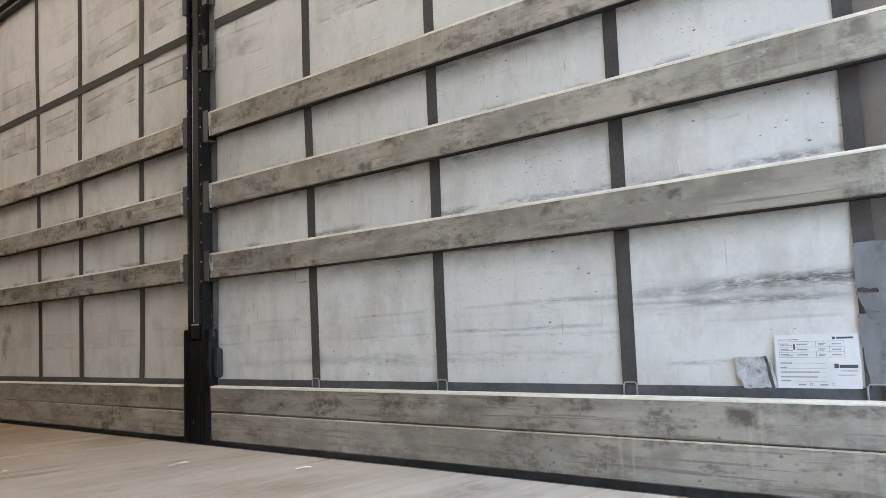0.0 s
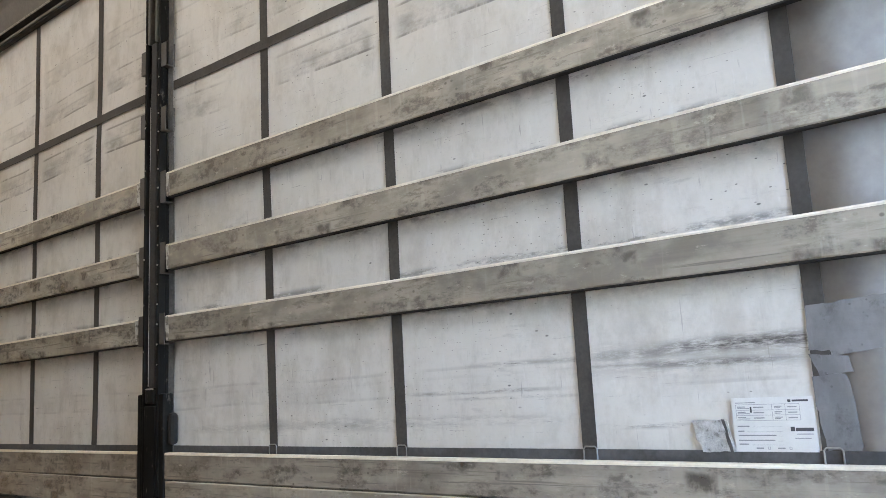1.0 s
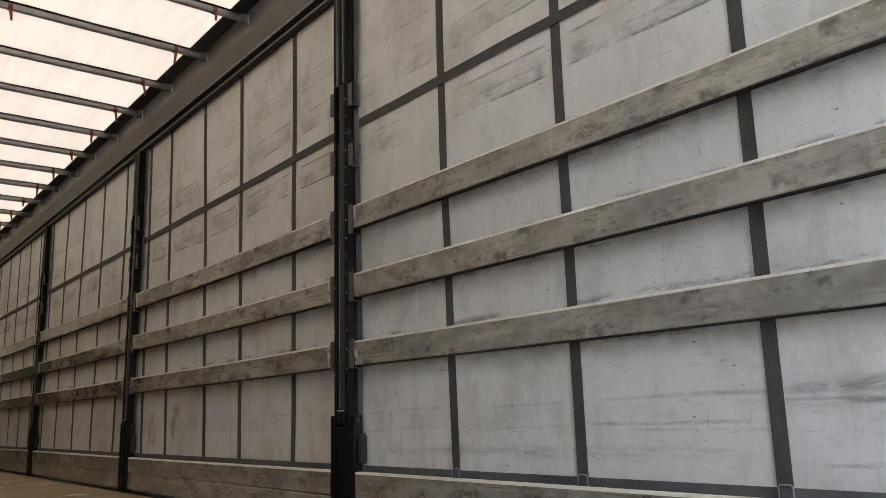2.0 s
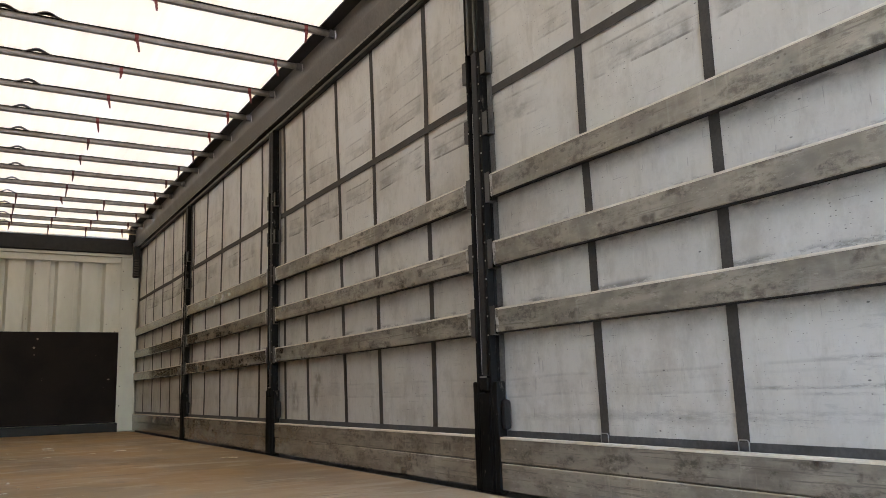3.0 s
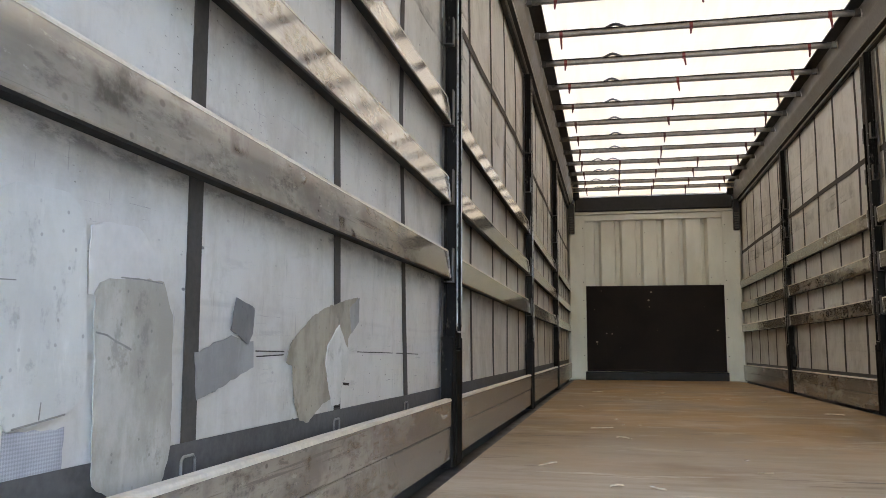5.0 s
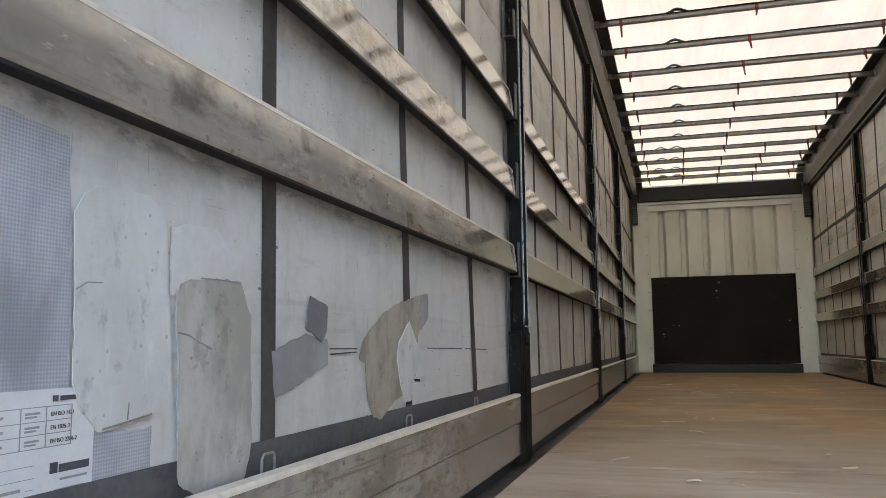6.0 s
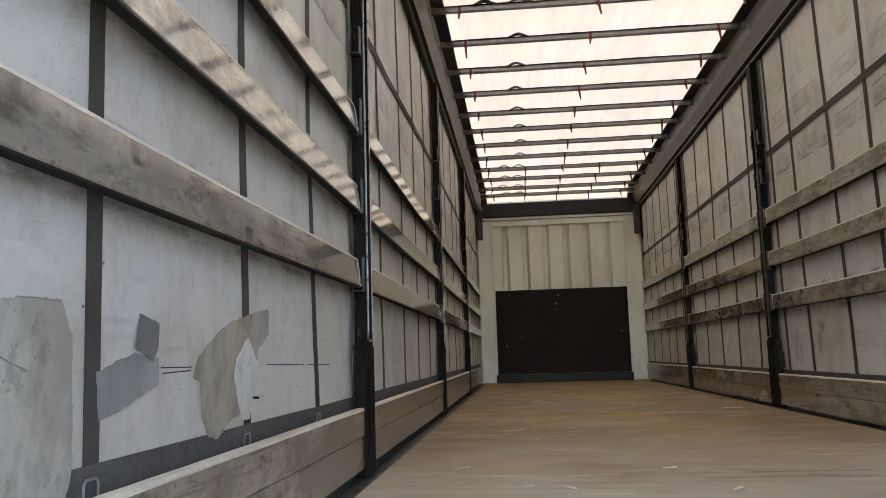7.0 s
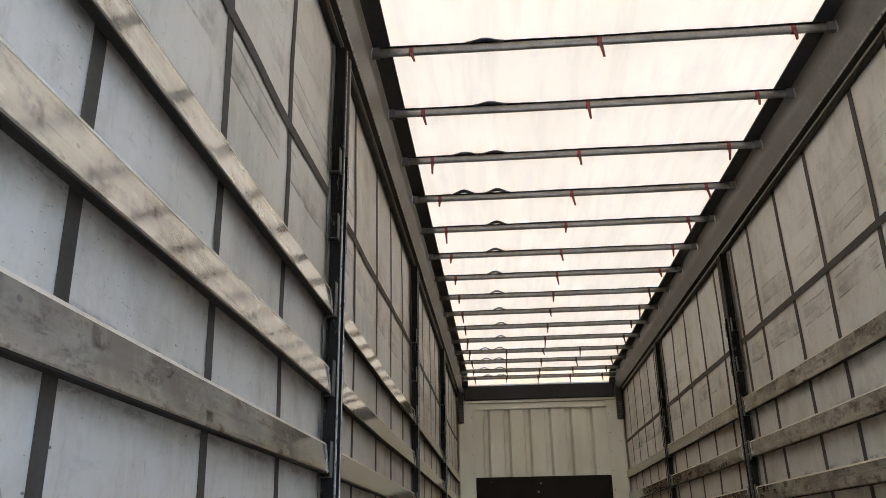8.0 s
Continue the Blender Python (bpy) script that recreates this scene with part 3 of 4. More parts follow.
def side_curtain(s):
    ob = new("side_curtain")
    bm = cloth_strip(s, REAR - 0.003, FRONT + 0.125, -0.30, 2.70, 0.0, 160, 46)
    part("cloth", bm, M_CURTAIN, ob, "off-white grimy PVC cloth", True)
    for y, high in STRAPS[s]:
        part("vertical_strap", cloth_strip(s, y - 0.022, y + 0.022, 0.08, 2.60, 0.0035, 1, 40, (high - y) / 1.3), M_STRAP, ob, "dark grey vertical webbing strap")
    part("belt", cloth_strip(s, REAR, FRONT, -0.021, 0.021, 0.0065, 160, 1, rise=lambda y: belt_height(s, y)), M_STRAP, ob, "dark grey horizontal webbing belt")
    part("hem", cloth_strip(s, REAR, FRONT, -0.28, HEM_Z[s], 0.0045, 160, 6), M_HEM, ob, "dark grey bottom hem")
    # the right curtain is darker grey behind its first strap
    if s > 0:
        part("rear_cloth", cloth_strip(s, REAR, STRAPS[s][0][0] - 0.012, 0.20, 2.60, 0.0022, 14, 40), M_REAR_CLOTH, ob, "greyer cloth at the rear end", True)
    for p in POSTS:
        part("post_flap", cloth_strip(s, p - 0.10, p + 0.10, 0.09, 2.59, 0.0125, 2, 40), M_FLAP, ob, "dark scuffed strip behind a post")
    return ob


curtain_r = tagged(side_curtain(1), "grimy off-white side curtain with grey straps and stickers", "side curtain")
curtain_l = tagged(side_curtain(-1), "grimy off-white side curtain with glued repair patches", "side curtain")


# ---- side posts ----
def side_post(strips):
    """A post for the side at +x, with its foot at the origin."""
    ob = new("side_post")
    c = bmesh.new()
    box(c, 1.225, 1.245, -0.06, 0.06, 0.0, 2.555, 0.003)
    part("back_plate", c, M_POST, ob)
    for y in (-0.06, 0.045):
        part("flange", bmbox(1.19, 1.224, y, y + 0.015, 0.0, 2.555, bevel=0.003), M_POST, ob)
    part("slide_channel", bmbox(1.196, 1.224, -0.024, 0.02, 0.505, 2.05, bevel=0.004), M_POST_DARK, ob)
    for y in (-0.036, 0.022):
        part("upper_guide", bmbox(1.186, 1.224, y, y + 0.012, 2.05, 2.55, bevel=0.003), M_POST_GREY, ob)
    part("latch_block", bmbox(1.184, 1.224, -0.032, 0.028, 0.44, 0.497, bevel=0.005), M_POST, ob, "worn latch block")
    part("worn_edge", bmbox(1.1935, 1.1958, 0.0185, 0.0205, 0.51, 1.75, bevel=0.0006), M_RIVET, ob, "pale worn channel edge")
    part("latch_edge", bmbox(1.1835, 1.19, -0.028, 0.024, 0.4975, 0.5035, bevel=0.001), M_RIVET, ob, "bright worn latch edge")
    part("foot_sleeve", bmbox(1.188, 1.224, -0.04, 0.04, 0.0, 0.43, bevel=0.004), M_POST, ob, "scuffed black foot sleeve")
    # highlight along the guide edges, put in as pale strips on one side's posts
    if strips:
        part("guide_strip", bmbox(1.1845, 1.1885, -0.042, -0.0385, 0.52, 2.545, bevel=0.001), M_STEEL, ob, "guide strip with the edge highlight in its pale colour")
        part("guide_strip", bmbox(1.1845, 1.1885, 0.0385, 0.042, 0.52, 2.545, bevel=0.001), M_STEEL, ob, "guide strip with the edge highlight in its pale colour")
    part("rubber_bumper", bmbox(1.205, 1.243, -0.135, -0.102, 0.27, 0.40, bevel=0.014), M_HUMP, ob, "black rubber bumper")
    for s in (-1, 1):
        a, b = sorted((s * 0.062, s * 0.098))
        part("foot_flange", bmbox(1.192, 1.240, a, b, 0.0, 0.48, bevel=0.006), M_POST, ob)
        for z, h in ((0.685, 0.13), (0.985, 0.135), (1.295, 0.14), (1.62, 0.11), (1.92, 0.11)):
            bm = bmesh.new()
            box(bm, 1.194, 1.198, a, b, z, z + h)
            box(bm, 1.236, 1.240, a, b, z, z + h)
            box(bm, 1.199, 1.235, a, b, z, z + 0.004)
            part("slat_pocket", bm, M_POST_GREY, ob, "grimy steel pocket")
    bm = bmesh.new()
    bmesh.ops.create_icosphere(bm, subdivisions=1, radius=0.0045)
    first = part("rivet", bm, M_RIVET, ob)
    first.matrix_basis = pose(1.193, -0.052, 0.6)
    spots = [(1.189, -0.052, 0.6 + 0.085 * i) for i in range(1, 17)] + [(1.189, 0.052, 0.66 + 0.2 * i) for i in range(8)]
    for p in spots:
        share(first, ob, pose(*p))
    return ob


for turn, strips in ((0, False), (180, True)):
    post = tagged(side_post(strips), "black worn steel curtain-side post with slat pockets", "side post", "side posts")
    post.matrix_basis = pose(0, POSTS[0], 0, 0, 0, turn)
    for y in POSTS[1:]:
        copy_thing(post, pose(0, y, 0, 0, 0, turn))


# ---- slats and boards ----
def board_profile(h, t=0.028):
    """Cross section: u is the depth from the inner face, v the height."""
    return [(0.003, 0.0), (0.0, 0.004), (0.0, h * 0.5), (0.0, h - 0.004), (0.003, h), (t - 0.003, h), (t, h - 0.003), (t, 0.003), (t - 0.003, 0.0)]


def side_plank(s, y0, y1, z, seed, h, face, material, name, parent, droop=1.0):
    """One hollow board of the side, a little bent, with a worn top edge."""
    rnd = random.Random(seed)
    bend, ph = rnd.uniform(-0.006, 0.006), rnd.uniform(0, 6)
    tilt = rnd.uniform(-0.004, 0.004)
    lean = droop * (0.013 if s < 0 else -0.005) * rnd.uniform(0.8, 1.2)

    def place(u, v, y):
        f = (y - y0) / (y1 - y0)
        off = bend * math.sin(math.pi * f) + 0.0012 * math.sin(9 * f + ph) + 0.0006 * noise.noise((y * 5, z * 9, s * 3.0))
        nick = 0.002 * max(0.0, noise.noise((y * 11, seed * 3.0, 0)) - 0.25) if v > h * 0.9 else 0.0
        return (s * (face + u - off + lean * v / h), y, z + v - nick + tilt * (f - 0.5) - droop * 0.004 * math.sin(math.pi * f))

    st = np.linspace(y0, y1, 61)
    body = part(name, loft(board_profile(h), st, place), material, parent)
    edge = [(-0.0008, h - 0.0075), (-0.0008, h - 0.003), (0.0025, h + 0.0018), (0.0245, h + 0.0022), (0.0265, h + 0.0005), (0.003, h - 0.004)]
    if droop or z > 0.1:
        part("top_edge", loft(edge, st, place), M_EDGE, body, "pale worn top edge")
    if not droop:
        return body, place
    # thin black strip that paints the dark shade under the slat
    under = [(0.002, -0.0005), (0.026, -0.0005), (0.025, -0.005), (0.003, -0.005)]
    part("under_shade", loft(under, st, place), M_HUMP, body, "black strip standing in for the shade under the slat")
    return body, place


def cargo_board(s, y0, y1, z, seed):
    ob = tagged(new("cargo_board"), "long scuffed grey aluminium board held between side posts", "cargo board", "cargo boards")
    body, place = side_plank(s, y0, y1, z, seed, SLAT_H, FACE, M_SLAT, "plank", ob)
    cap = [(u * 1.08 - 0.001, v * 1.01 - 0.0008) for u, v in board_profile(SLAT_H)]
    part("end_cap", loft(cap, (y0 - 0.004, y0 + 0.018), place), M_SLAT_END, ob, "bare bent metal end")
    part("end_cap", loft(cap, (y1 - 0.018, y1 + 0.004), place), M_SLAT_END, ob, "bare bent metal end")
    return ob


seed = 0
for s in (-1, 1):
    for b, (y0, y1) in enumerate(BAYS):
        for k, z in enumerate(SLAT_Z[s]):
            seed += 1
            cargo_board(s, y0 + 0.008, y1 - 0.008, z, seed)
        side = tagged(new("side_board"), "two stacked grimy aluminium boards along the floor", "side board", "side boards")
        for n, (z, h) in enumerate(((0.015, 0.115), (0.132, 0.105)) if s > 0 else ((0.032, 0.116), (0.150, 0.10))):
            seed += 1
            side_plank(s, y0 + 0.004, y1 - 0.004, z, seed, h, FACE - 0.003 * n, M_BOARD, "plank", side, 0.0)


# ---- top rails and roof ----
def roof_height(y):
    """The tarpaulin is level, and comes down to the header beam in front."""
    return ROOF_Z - 0.165 * min(1.0, max(0.0, (y - FRONT + 0.19) / 0.1))


for s in (-1, 1):
    prof = [(1.145, 2.715), (1.148, 2.700), (1.178, 2.604), (1.186, 2.600), (1.275, 2.600), (1.275, 2.875), (1.152, 2.875), (1.145, 2.868)]
    bm = loft(prof, (REAR, FRONT + 0.084), lambda u, v, y: (s * u, y, v))
    rail = tagged(mesh_object("top_rail", bm, M_RAIL), "grey aluminium top rail under the roof edge", "top rail", kind="structure")
    groove = [(1.182, 2.598), (1.214, 2.588), (1.214, 2.5975), (1.182, 2.5995)]
    part("seal", loft(groove, (REAR, FRONT), lambda u, v, y: (s * u, y, v)), M_TRACK, rail, "black rubber seal")
    bead = [(1.1755, 2.606), (1.1765, 2.603), (1.182, 2.5985), (1.181, 2.5995)]
    part("bead", loft(bead, (REAR, FRONT), lambda u, v, y: (s * u, y, v)), M_STEEL, rail, "bright worn bead")
    track = tagged(new("curtain_track"), "dark roller track hanging under the top rail", "curtain track", kind="structure")
    part("channel", bmbox(min(s * 1.215, s * 1.245), max(s * 1.215, s * 1.245), REAR, FRONT, 2.555, 2.5865, bevel=0.004), M_TRACK, track)
    part("lip", bmbox(min(s * 1.205, s * 1.213), max(s * 1.205, s * 1.213), REAR, FRONT, 2.567, 2.580), M_RAIL, track)
    strip = [(1.05, 0.004), (1.142, 0.004), (1.142, 0.010), (1.05, 0.010)]
    bm = loft(strip, (*np.linspace(REAR, FRONT - 0.19, 8), FRONT - 0.09, FRONT + 0.05), lambda u, v, y: (s * u, y, roof_height(y) + v))
    tagged(mesh_object("roof_border", bm, M_BAND), "dark grey reinforced border of the roof tarpaulin", "roof border", kind="structure")

BOWS = [3.86 + 0.615 * i for i in range(-7, 14)] + [12.37]
bm = bmesh.new()
nx, ny = 24, 130
grid = []
for y in np.linspace(REAR, FRONT + 0.08, ny + 1):
    ph = (y - BOWS[0]) / 0.615
    belly = 0.5 - 0.5 * math.cos(2 * math.pi * ph)
    grid.append([bm.verts.new((x, y, roof_height(y) + 0.014 + 0.012 * belly + 0.006 * noise.noise((x * 2.5, y * 1.7, 1.0)))) for x in np.linspace(-1.2, 1.2, nx + 1)])
for a, b in zip(grid, grid[1:]):
    for i in range(nx):
        bm.faces.new((a[i], a[i + 1], b[i + 1], b[i]))
tagged(mesh_object("ceiling", bm, M_ROOF, smooth=True), "translucent white roof tarpaulin glowing with daylight", "roof tarpaulin", kind="structure")


def roof_bow(y, index):
    ob = tagged(new("roof_bow"), "grey steel roof bow tied with red straps", "roof bow", "roof bows")
    rnd = random.Random(index * 7 + 1)
    oval = [(0.016 * math.cos(a), 0.024 * math.sin(a)) for a in (2 * math.pi * i / 12 for i in range(12))]
    dip = rnd.uniform(-0.004, 0.004)
    bm = loft(oval, np.linspace(-1.115, 1.115, 21), lambda u, v, x: (x, u, v + dip * math.cos(x * 1.4)))
    part("tube", bm, M_BOW, ob, smooth=True)
    part("tarp_sleeve", loft([(-0.017, 0.0225), (0.017, 0.0225), (0.013, 0.0285), (-0.013, 0.0285)], np.linspace(-1.07, 1.07, 21), lambda u, v, x: (x, u, v + dip * math.cos(x * 1.4) + 0.0015 * math.sin(9 * x + index))), M_HUMP, ob, "dark tarpaulin sleeve on the bow")
    for s in (-1, 1):
        part("end_bracket", bmbox(min(s * 1.10, s * 1.1445), max(s * 1.10, s * 1.1445), -0.0185, 0.0185, -0.026, 0.026, bevel=0.006), M_GUIDE, ob, "grey end socket")
        part("hook", tube([(s * 1.141, -0.022, 0.03), (s * 1.136, -0.03, 0.012), (s * 1.141, -0.028, -0.02), (s * 1.139, -0.024, -0.042)], 0.0045, 6), M_STEEL, ob, "small bright wire hook")
    far = index >= 16
    red = M_RED if index < 12 else M_RED_DARK
    for x in ((-0.94, -0.47, 0.0, 0.47, 0.94) if far else (-0.94, 0.0, 0.94)):
        band = [(0.0185 * math.cos(a), 0.0265 * math.sin(a)) for a in (2 * math.pi * i / 12 for i in range(12))]
        strap = part("strap", loft(band, (x - 0.012, x + 0.012), lambda u, v, q: (q, u, v + dip * math.cos(q * 1.4))), red, ob, "red webbing strap")
        drop, lean = rnd.choice((0.05, 0.07, 0.085, 0.10)), rnd.uniform(-0.012, 0.018)
        tail = [(0.010, 0.003), (-0.010, 0.003), (-0.010, -0.003), (0.010, -0.003)]
        bm = loft(tail, np.linspace(0, 1, 5), lambda u, v, f: (x + u * (1 - 0.45 * f) + lean * f, -0.020 + v - 0.006 * math.sin(3 * f), -0.022 - drop * f))
        part("strap_tail", bm, red, strap)
    humps = [-0.55 + 0.02 * math.sin(index)]
    if index in (7, 8) or index >= 16:
        humps.append(-0.76 + 0.03 * math.sin(index * 2.0))
    for hx in humps:
        flat = [(-0.026, 0.0), (0.026, 0.0), (0.026, 0.004), (-0.026, 0.004)]
        rise = lambda q: 0.018 + (0.018 if index < 8 else 0.032) * (0.5 + 0.5 * math.cos(math.pi * q))
        bm = loft(flat, np.linspace(-1, 1, 13), lambda u, v, q: (hx + 0.095 * q, u, rise(q) + v))
        part("hump", bm, M_GUIDE, ob, "dark arched roof-fold guide")
    ob.matrix_basis = pose(0, y, ROOF_Z - 0.044)
    return ob


for i, y in enumerate(BOWS):
    roof_bow(y, i - 2)


# ---- headboard ----
head = tagged(new("headboard"), "cream painted corrugated headboard with dark lower panel", "headboard")
bm = bmesh.new()
line = [(-0.985, 0.0)]
for k in range(6):
    c = -0.80 + 0.305 * k
    line += [(c - 0.05, 0.0), (c - 0.04, 0.075), (c + 0.018, 0.075), (c + 0.055, 0.0)]
line += [(0.985, 0.0)]
low = [bm.verts.new((a, FRONT + b, 1.36)) for a, b in line]
top = [bm.verts.new((a, FRONT + b, 2.36)) for a, b in line]
for i in range(len(line) - 1):
    bm.faces.new((low[i], low[i + 1], top[i + 1], top[i]))
part("corrugated_sheet", bm, M_CREAM, head)
part("backing", bmbox(-1.27, 1.27, FRONT + 0.085, FRONT + 0.125, -0.1, 2.90), M_CREAM, head)
for s in (-1, 1):
    part("corner_post", bmbox(min(s * 0.99, s * 1.215), max(s * 0.99, s * 1.215), FRONT - 0.04, FRONT + 0.048, 0.0, 2.44, bevel=0.012), M_CREAM, head)
    part("corner_trim", bmbox(min(s * 0.975, s * 1.0), max(s * 0.975, s * 1.0), FRONT - 0.055, FRONT - 0.041, 0.13, 2.44, bevel=0.003), M_CREAM, head)
    gus = part("roof_bracket", bmbox(min(s * 1.13, s * 1.215), max(s * 1.13, s * 1.215), FRONT - 0.14, FRONT - 0.05, 2.15, 2.598, bevel=0.01), M_TRACK, head, "dark serrated roof bracket")
    for k in range(7):
        part("tooth", bmbox(min(s * 1.14, s * 1.2), max(s * 1.14, s * 1.2), FRONT - 0.150, FRONT - 0.1405, 2.17 + 0.036 * k, 2.188 + 0.036 * k), M_POST_GREY, gus)
bm = bmesh.new()
bmesh.ops.create_icosphere(bm, subdivisions=1, radius=0.008)
bolt = part("rivet", bm, M_POST_GREY, head, "dark rivet head")
bolt.matrix_basis = pose(-1.012, FRONT - 0.041, 0.35)
for s in (-1, 1):
    for k in range(8):
        if s > 0 or k:
            share(bolt, head, pose(s * 1.012, FRONT - 0.041, 0.35 + 0.27 * k))
part("cap_strip", bmbox(-0.99, 0.99, FRONT - 0.03, FRONT + 0.045, 2.35, 2.437, bevel=0.008), M_CREAM, head)
part("upper_strip", bmbox(-1.215, 1.215, FRONT - 0.05, FRONT + 0.045, 2.443, 2.486, bevel=0.008), M_CREAM, head)
part("header_beam", bmbox(-1.12, 1.12, FRONT - 0.08, FRONT + 0.045, 2.489, 2.695, bevel=0.01), M_TRACK, head, "dark grey header beam")
part("lower_panel", bmbox(-0.985, 0.985, FRONT - 0.02, FRONT + 0.02, 0.125, 1.372, bevel=0.004), M_PANEL, head, "near-black scuffed plywood panel")
part("kick_plate", bmbox(-1.0, 1.0, FRONT - 0.06, FRONT + 0.02, 0.0, 0.118, bevel=0.006), M_KICK, head, "dark grey steel kick plate")

# ---- rear frame, behind the threshold ----
rear = tagged(new("rear_frame"), "dark steel rear door frame standing open", "rear frame", kind="structure")
for s in (-1, 1):
    part("rear_post", bmbox(min(s * 1.15, s * 1.29), max(s * 1.15, s * 1.29), REAR - 0.12, REAR - 0.003, -0.1, 2.87, bevel=0.01), M_POST, rear)
part("rear_header", bmbox(-1.148, 1.148, REAR - 0.12, REAR - 0.003, 2.62, 2.87, bevel=0.01), M_POST, rear)

# unseen doors, added and angled to hold daylight off the near walls
for s, x0, y0, y1, swing, text in ((-1, 1.20, REAR - 1.34, REAR - 0.14, 37.0, "grey trailer rear door standing half open"), (1, 1.20, REAR - 1.34, REAR - 0.14, -13.0, "grey trailer rear door swung back wide")):
    door = tagged(new("rear_door"), text, "rear door", "rear doors")
    part("panel", bmbox(min(s * x0, s * (x0 + 0.035)), max(s * x0, s * (x0 + 0.035)), y0, y1, -0.1, 2.78, bevel=0.008), M_DOOR, door)
    out = x0 - 0.015
    for y in (y0 + 0.35, y0 + 0.85):
        part("lock_rod", tube([(s * out, y, -0.05), (s * out, y, 2.7)], 0.014, 8), M_RAIL, door)
    for z in (0.3, 1.3, 2.3):
        part("hinge", bmbox(min(s * 1.19, s * (x0 + 0.045)), max(s * 1.19, s * (x0 + 0.045)), REAR - 0.19, REAR - 0.142, z - 0.05, z + 0.05, bevel=0.006), M_POST, door)
    pivot = Vector((s * 1.22, REAR - 0.15, 0.0))
    door.matrix_basis = Matrix.Translation(pivot) @ Matrix.Rotation(radians(swing), 4, "Z") @ Matrix.Translation(-pivot)

# ---- repairs, labels and fittings on the curtains ----
def weave_material():
    k = Mat("bare_weave", 0.6)
    a = k.n.new("ShaderNodeTexChecker")
    k.l.new(k.mapped((1, 1, 1), turn=(radians(45), 0, 0)), a.inputs[0])
    a.inputs["Scale"].default_value = 330
    base = k.mix(k.ramp(k.noise(9, (1, 1, 0.6)), 0.35, 0.65), (0.26, 0.26, 0.275), (0.44, 0.44, 0.45))
    k.color(k.mix(k.times(a.outputs[1], 0.4), base, (0.16, 0.16, 0.17)))
    k.bump(a.outputs[1], 0.3, 0.002)
    return k.m


def patch_material(name, light, dark, rough=0.5):
    """Soft glued sheet with wrinkles, stains and pinholes."""
    k = Mat(name, rough)
    a = k.noise(9, (1, 1, 0.6), 7, 0.66)
    base = k.mix(k.ramp(a, 0.36, 0.62), light, dark)
    base = k.mix(k.times(k.ramp(k.noise(22, (1, 1, 0.8), 6, 0.7, shift=(2, 1, 4)), 0.56, 0.68), 0.5), base, tuple(v * 0.5 for v in dark))
    base = k.mix(k.times(k.ramp(k.noise(30, (1, 1.4, 0.3), 4, shift=(5, 1, 4)), 0.58, 0.7), 0.3), base, tuple(min(0.85, v * 1.25) for v in light))
    speck = k.times(k.ramp(k.math("ADD", k.voronoi(24), k.times(k.noise(80, detail=3), 0.06)), 0.07, 0.10, 1.0, 0.0), k.ramp(k.noise(8, shift=(1, 5, 2)), 0.46, 0.56))
    base = k.mix(k.times(speck, 0.5), base, tuple(v * 0.35 for v in dark))
    k.color(base)
    w = k.noise(20, (1, 0.7, 1.5), 4, 0.55)
    k.bump(k.math("ADD", w, k.times(k.noise(70), 0.15)), 0.3, 0.006)
    return k.m


M_WEAVE = weave_material()
M_PATCH_WHITE = patch_material("white_patch", (0.60, 0.585, 0.535), (0.51, 0.495, 0.445))
M_PEEL = patch_material("peeled_backing", (0.64, 0.63, 0.59), (0.52, 0.51, 0.46))
M_PATCH_TAN = patch_material("grimy_tan_patch", (0.47, 0.445, 0.385), (0.32, 0.295, 0.245))
M_TAPE = patch_material("grey_tape", (0.31, 0.303, 0.29), (0.225, 0.22, 0.21), 0.45)
M_TAPE_DARK = patch_material("dark_grey_tape", (0.19, 0.188, 0.184), (0.135, 0.134, 0.13), 0.5)
M_PATCH_TORN = patch_material("brown_torn_patch", (0.37, 0.33, 0.26), (0.21, 0.18, 0.13))


def glue(parent, s, name, corners, material, lift, label, curl=0.0):
    return part(name, cloth_shape(s, corners, lift, curl), material, parent, label)


L, R = curtain_l, curtain_r
glue(L, -1, "bare_weave", [(1.205, 0.20), (1.308, 0.20), (1.308, 0.338), (1.207, 0.343)], M_WEAVE, 0.0022, "bare grey woven scrim")
glue(L, -1, "bare_weave", [(0.86, 0.392), (1.166, 0.392), (1.165, 0.50), (1.152, 0.66), (0.86, 0.69)], M_WEAVE, 0.0022, "bare grey woven scrim")
glue(L, -1, "glue_mark", [(1.338, 0.50), (1.335, 0.586), (1.38, 0.597), (1.442, 0.599), (1.482, 0.573), (1.508, 0.532), (1.512, 0.50)], M_GLUE, 0.0026, "pale cleaned glue mark")
white = glue(L, -1, "repair_patch", [(1.162, 0.579), (1.176, 0.602), (1.196, 0.614), (1.241, 0.617), (1.288, 0.619), (1.309, 0.608), (1.324, 0.588), (1.344, 0.386), (1.331, 0.37), (1.307, 0.354), (1.212, 0.343), (1.183, 0.368), (1.170, 0.40), (1.167, 0.50)], M_PATCH_WHITE, 0.0044, "white glued repair patch")
tan = glue(L, -1, "repair_patch", [(1.346, 0.502), (1.356, 0.516), (1.377, 0.524), (1.44, 0.528), (1.504, 0.529), (1.531, 0.48), (1.542, 0.30), (1.536, 0.271), (1.516, 0.24), (1.491, 0.232), (1.46, 0.238), (1.425, 0.236), (1.40, 0.243), (1.360, 0.262), (1.353, 0.417)], M_PATCH_TAN, 0.0060, "grimy tan glued repair patch")
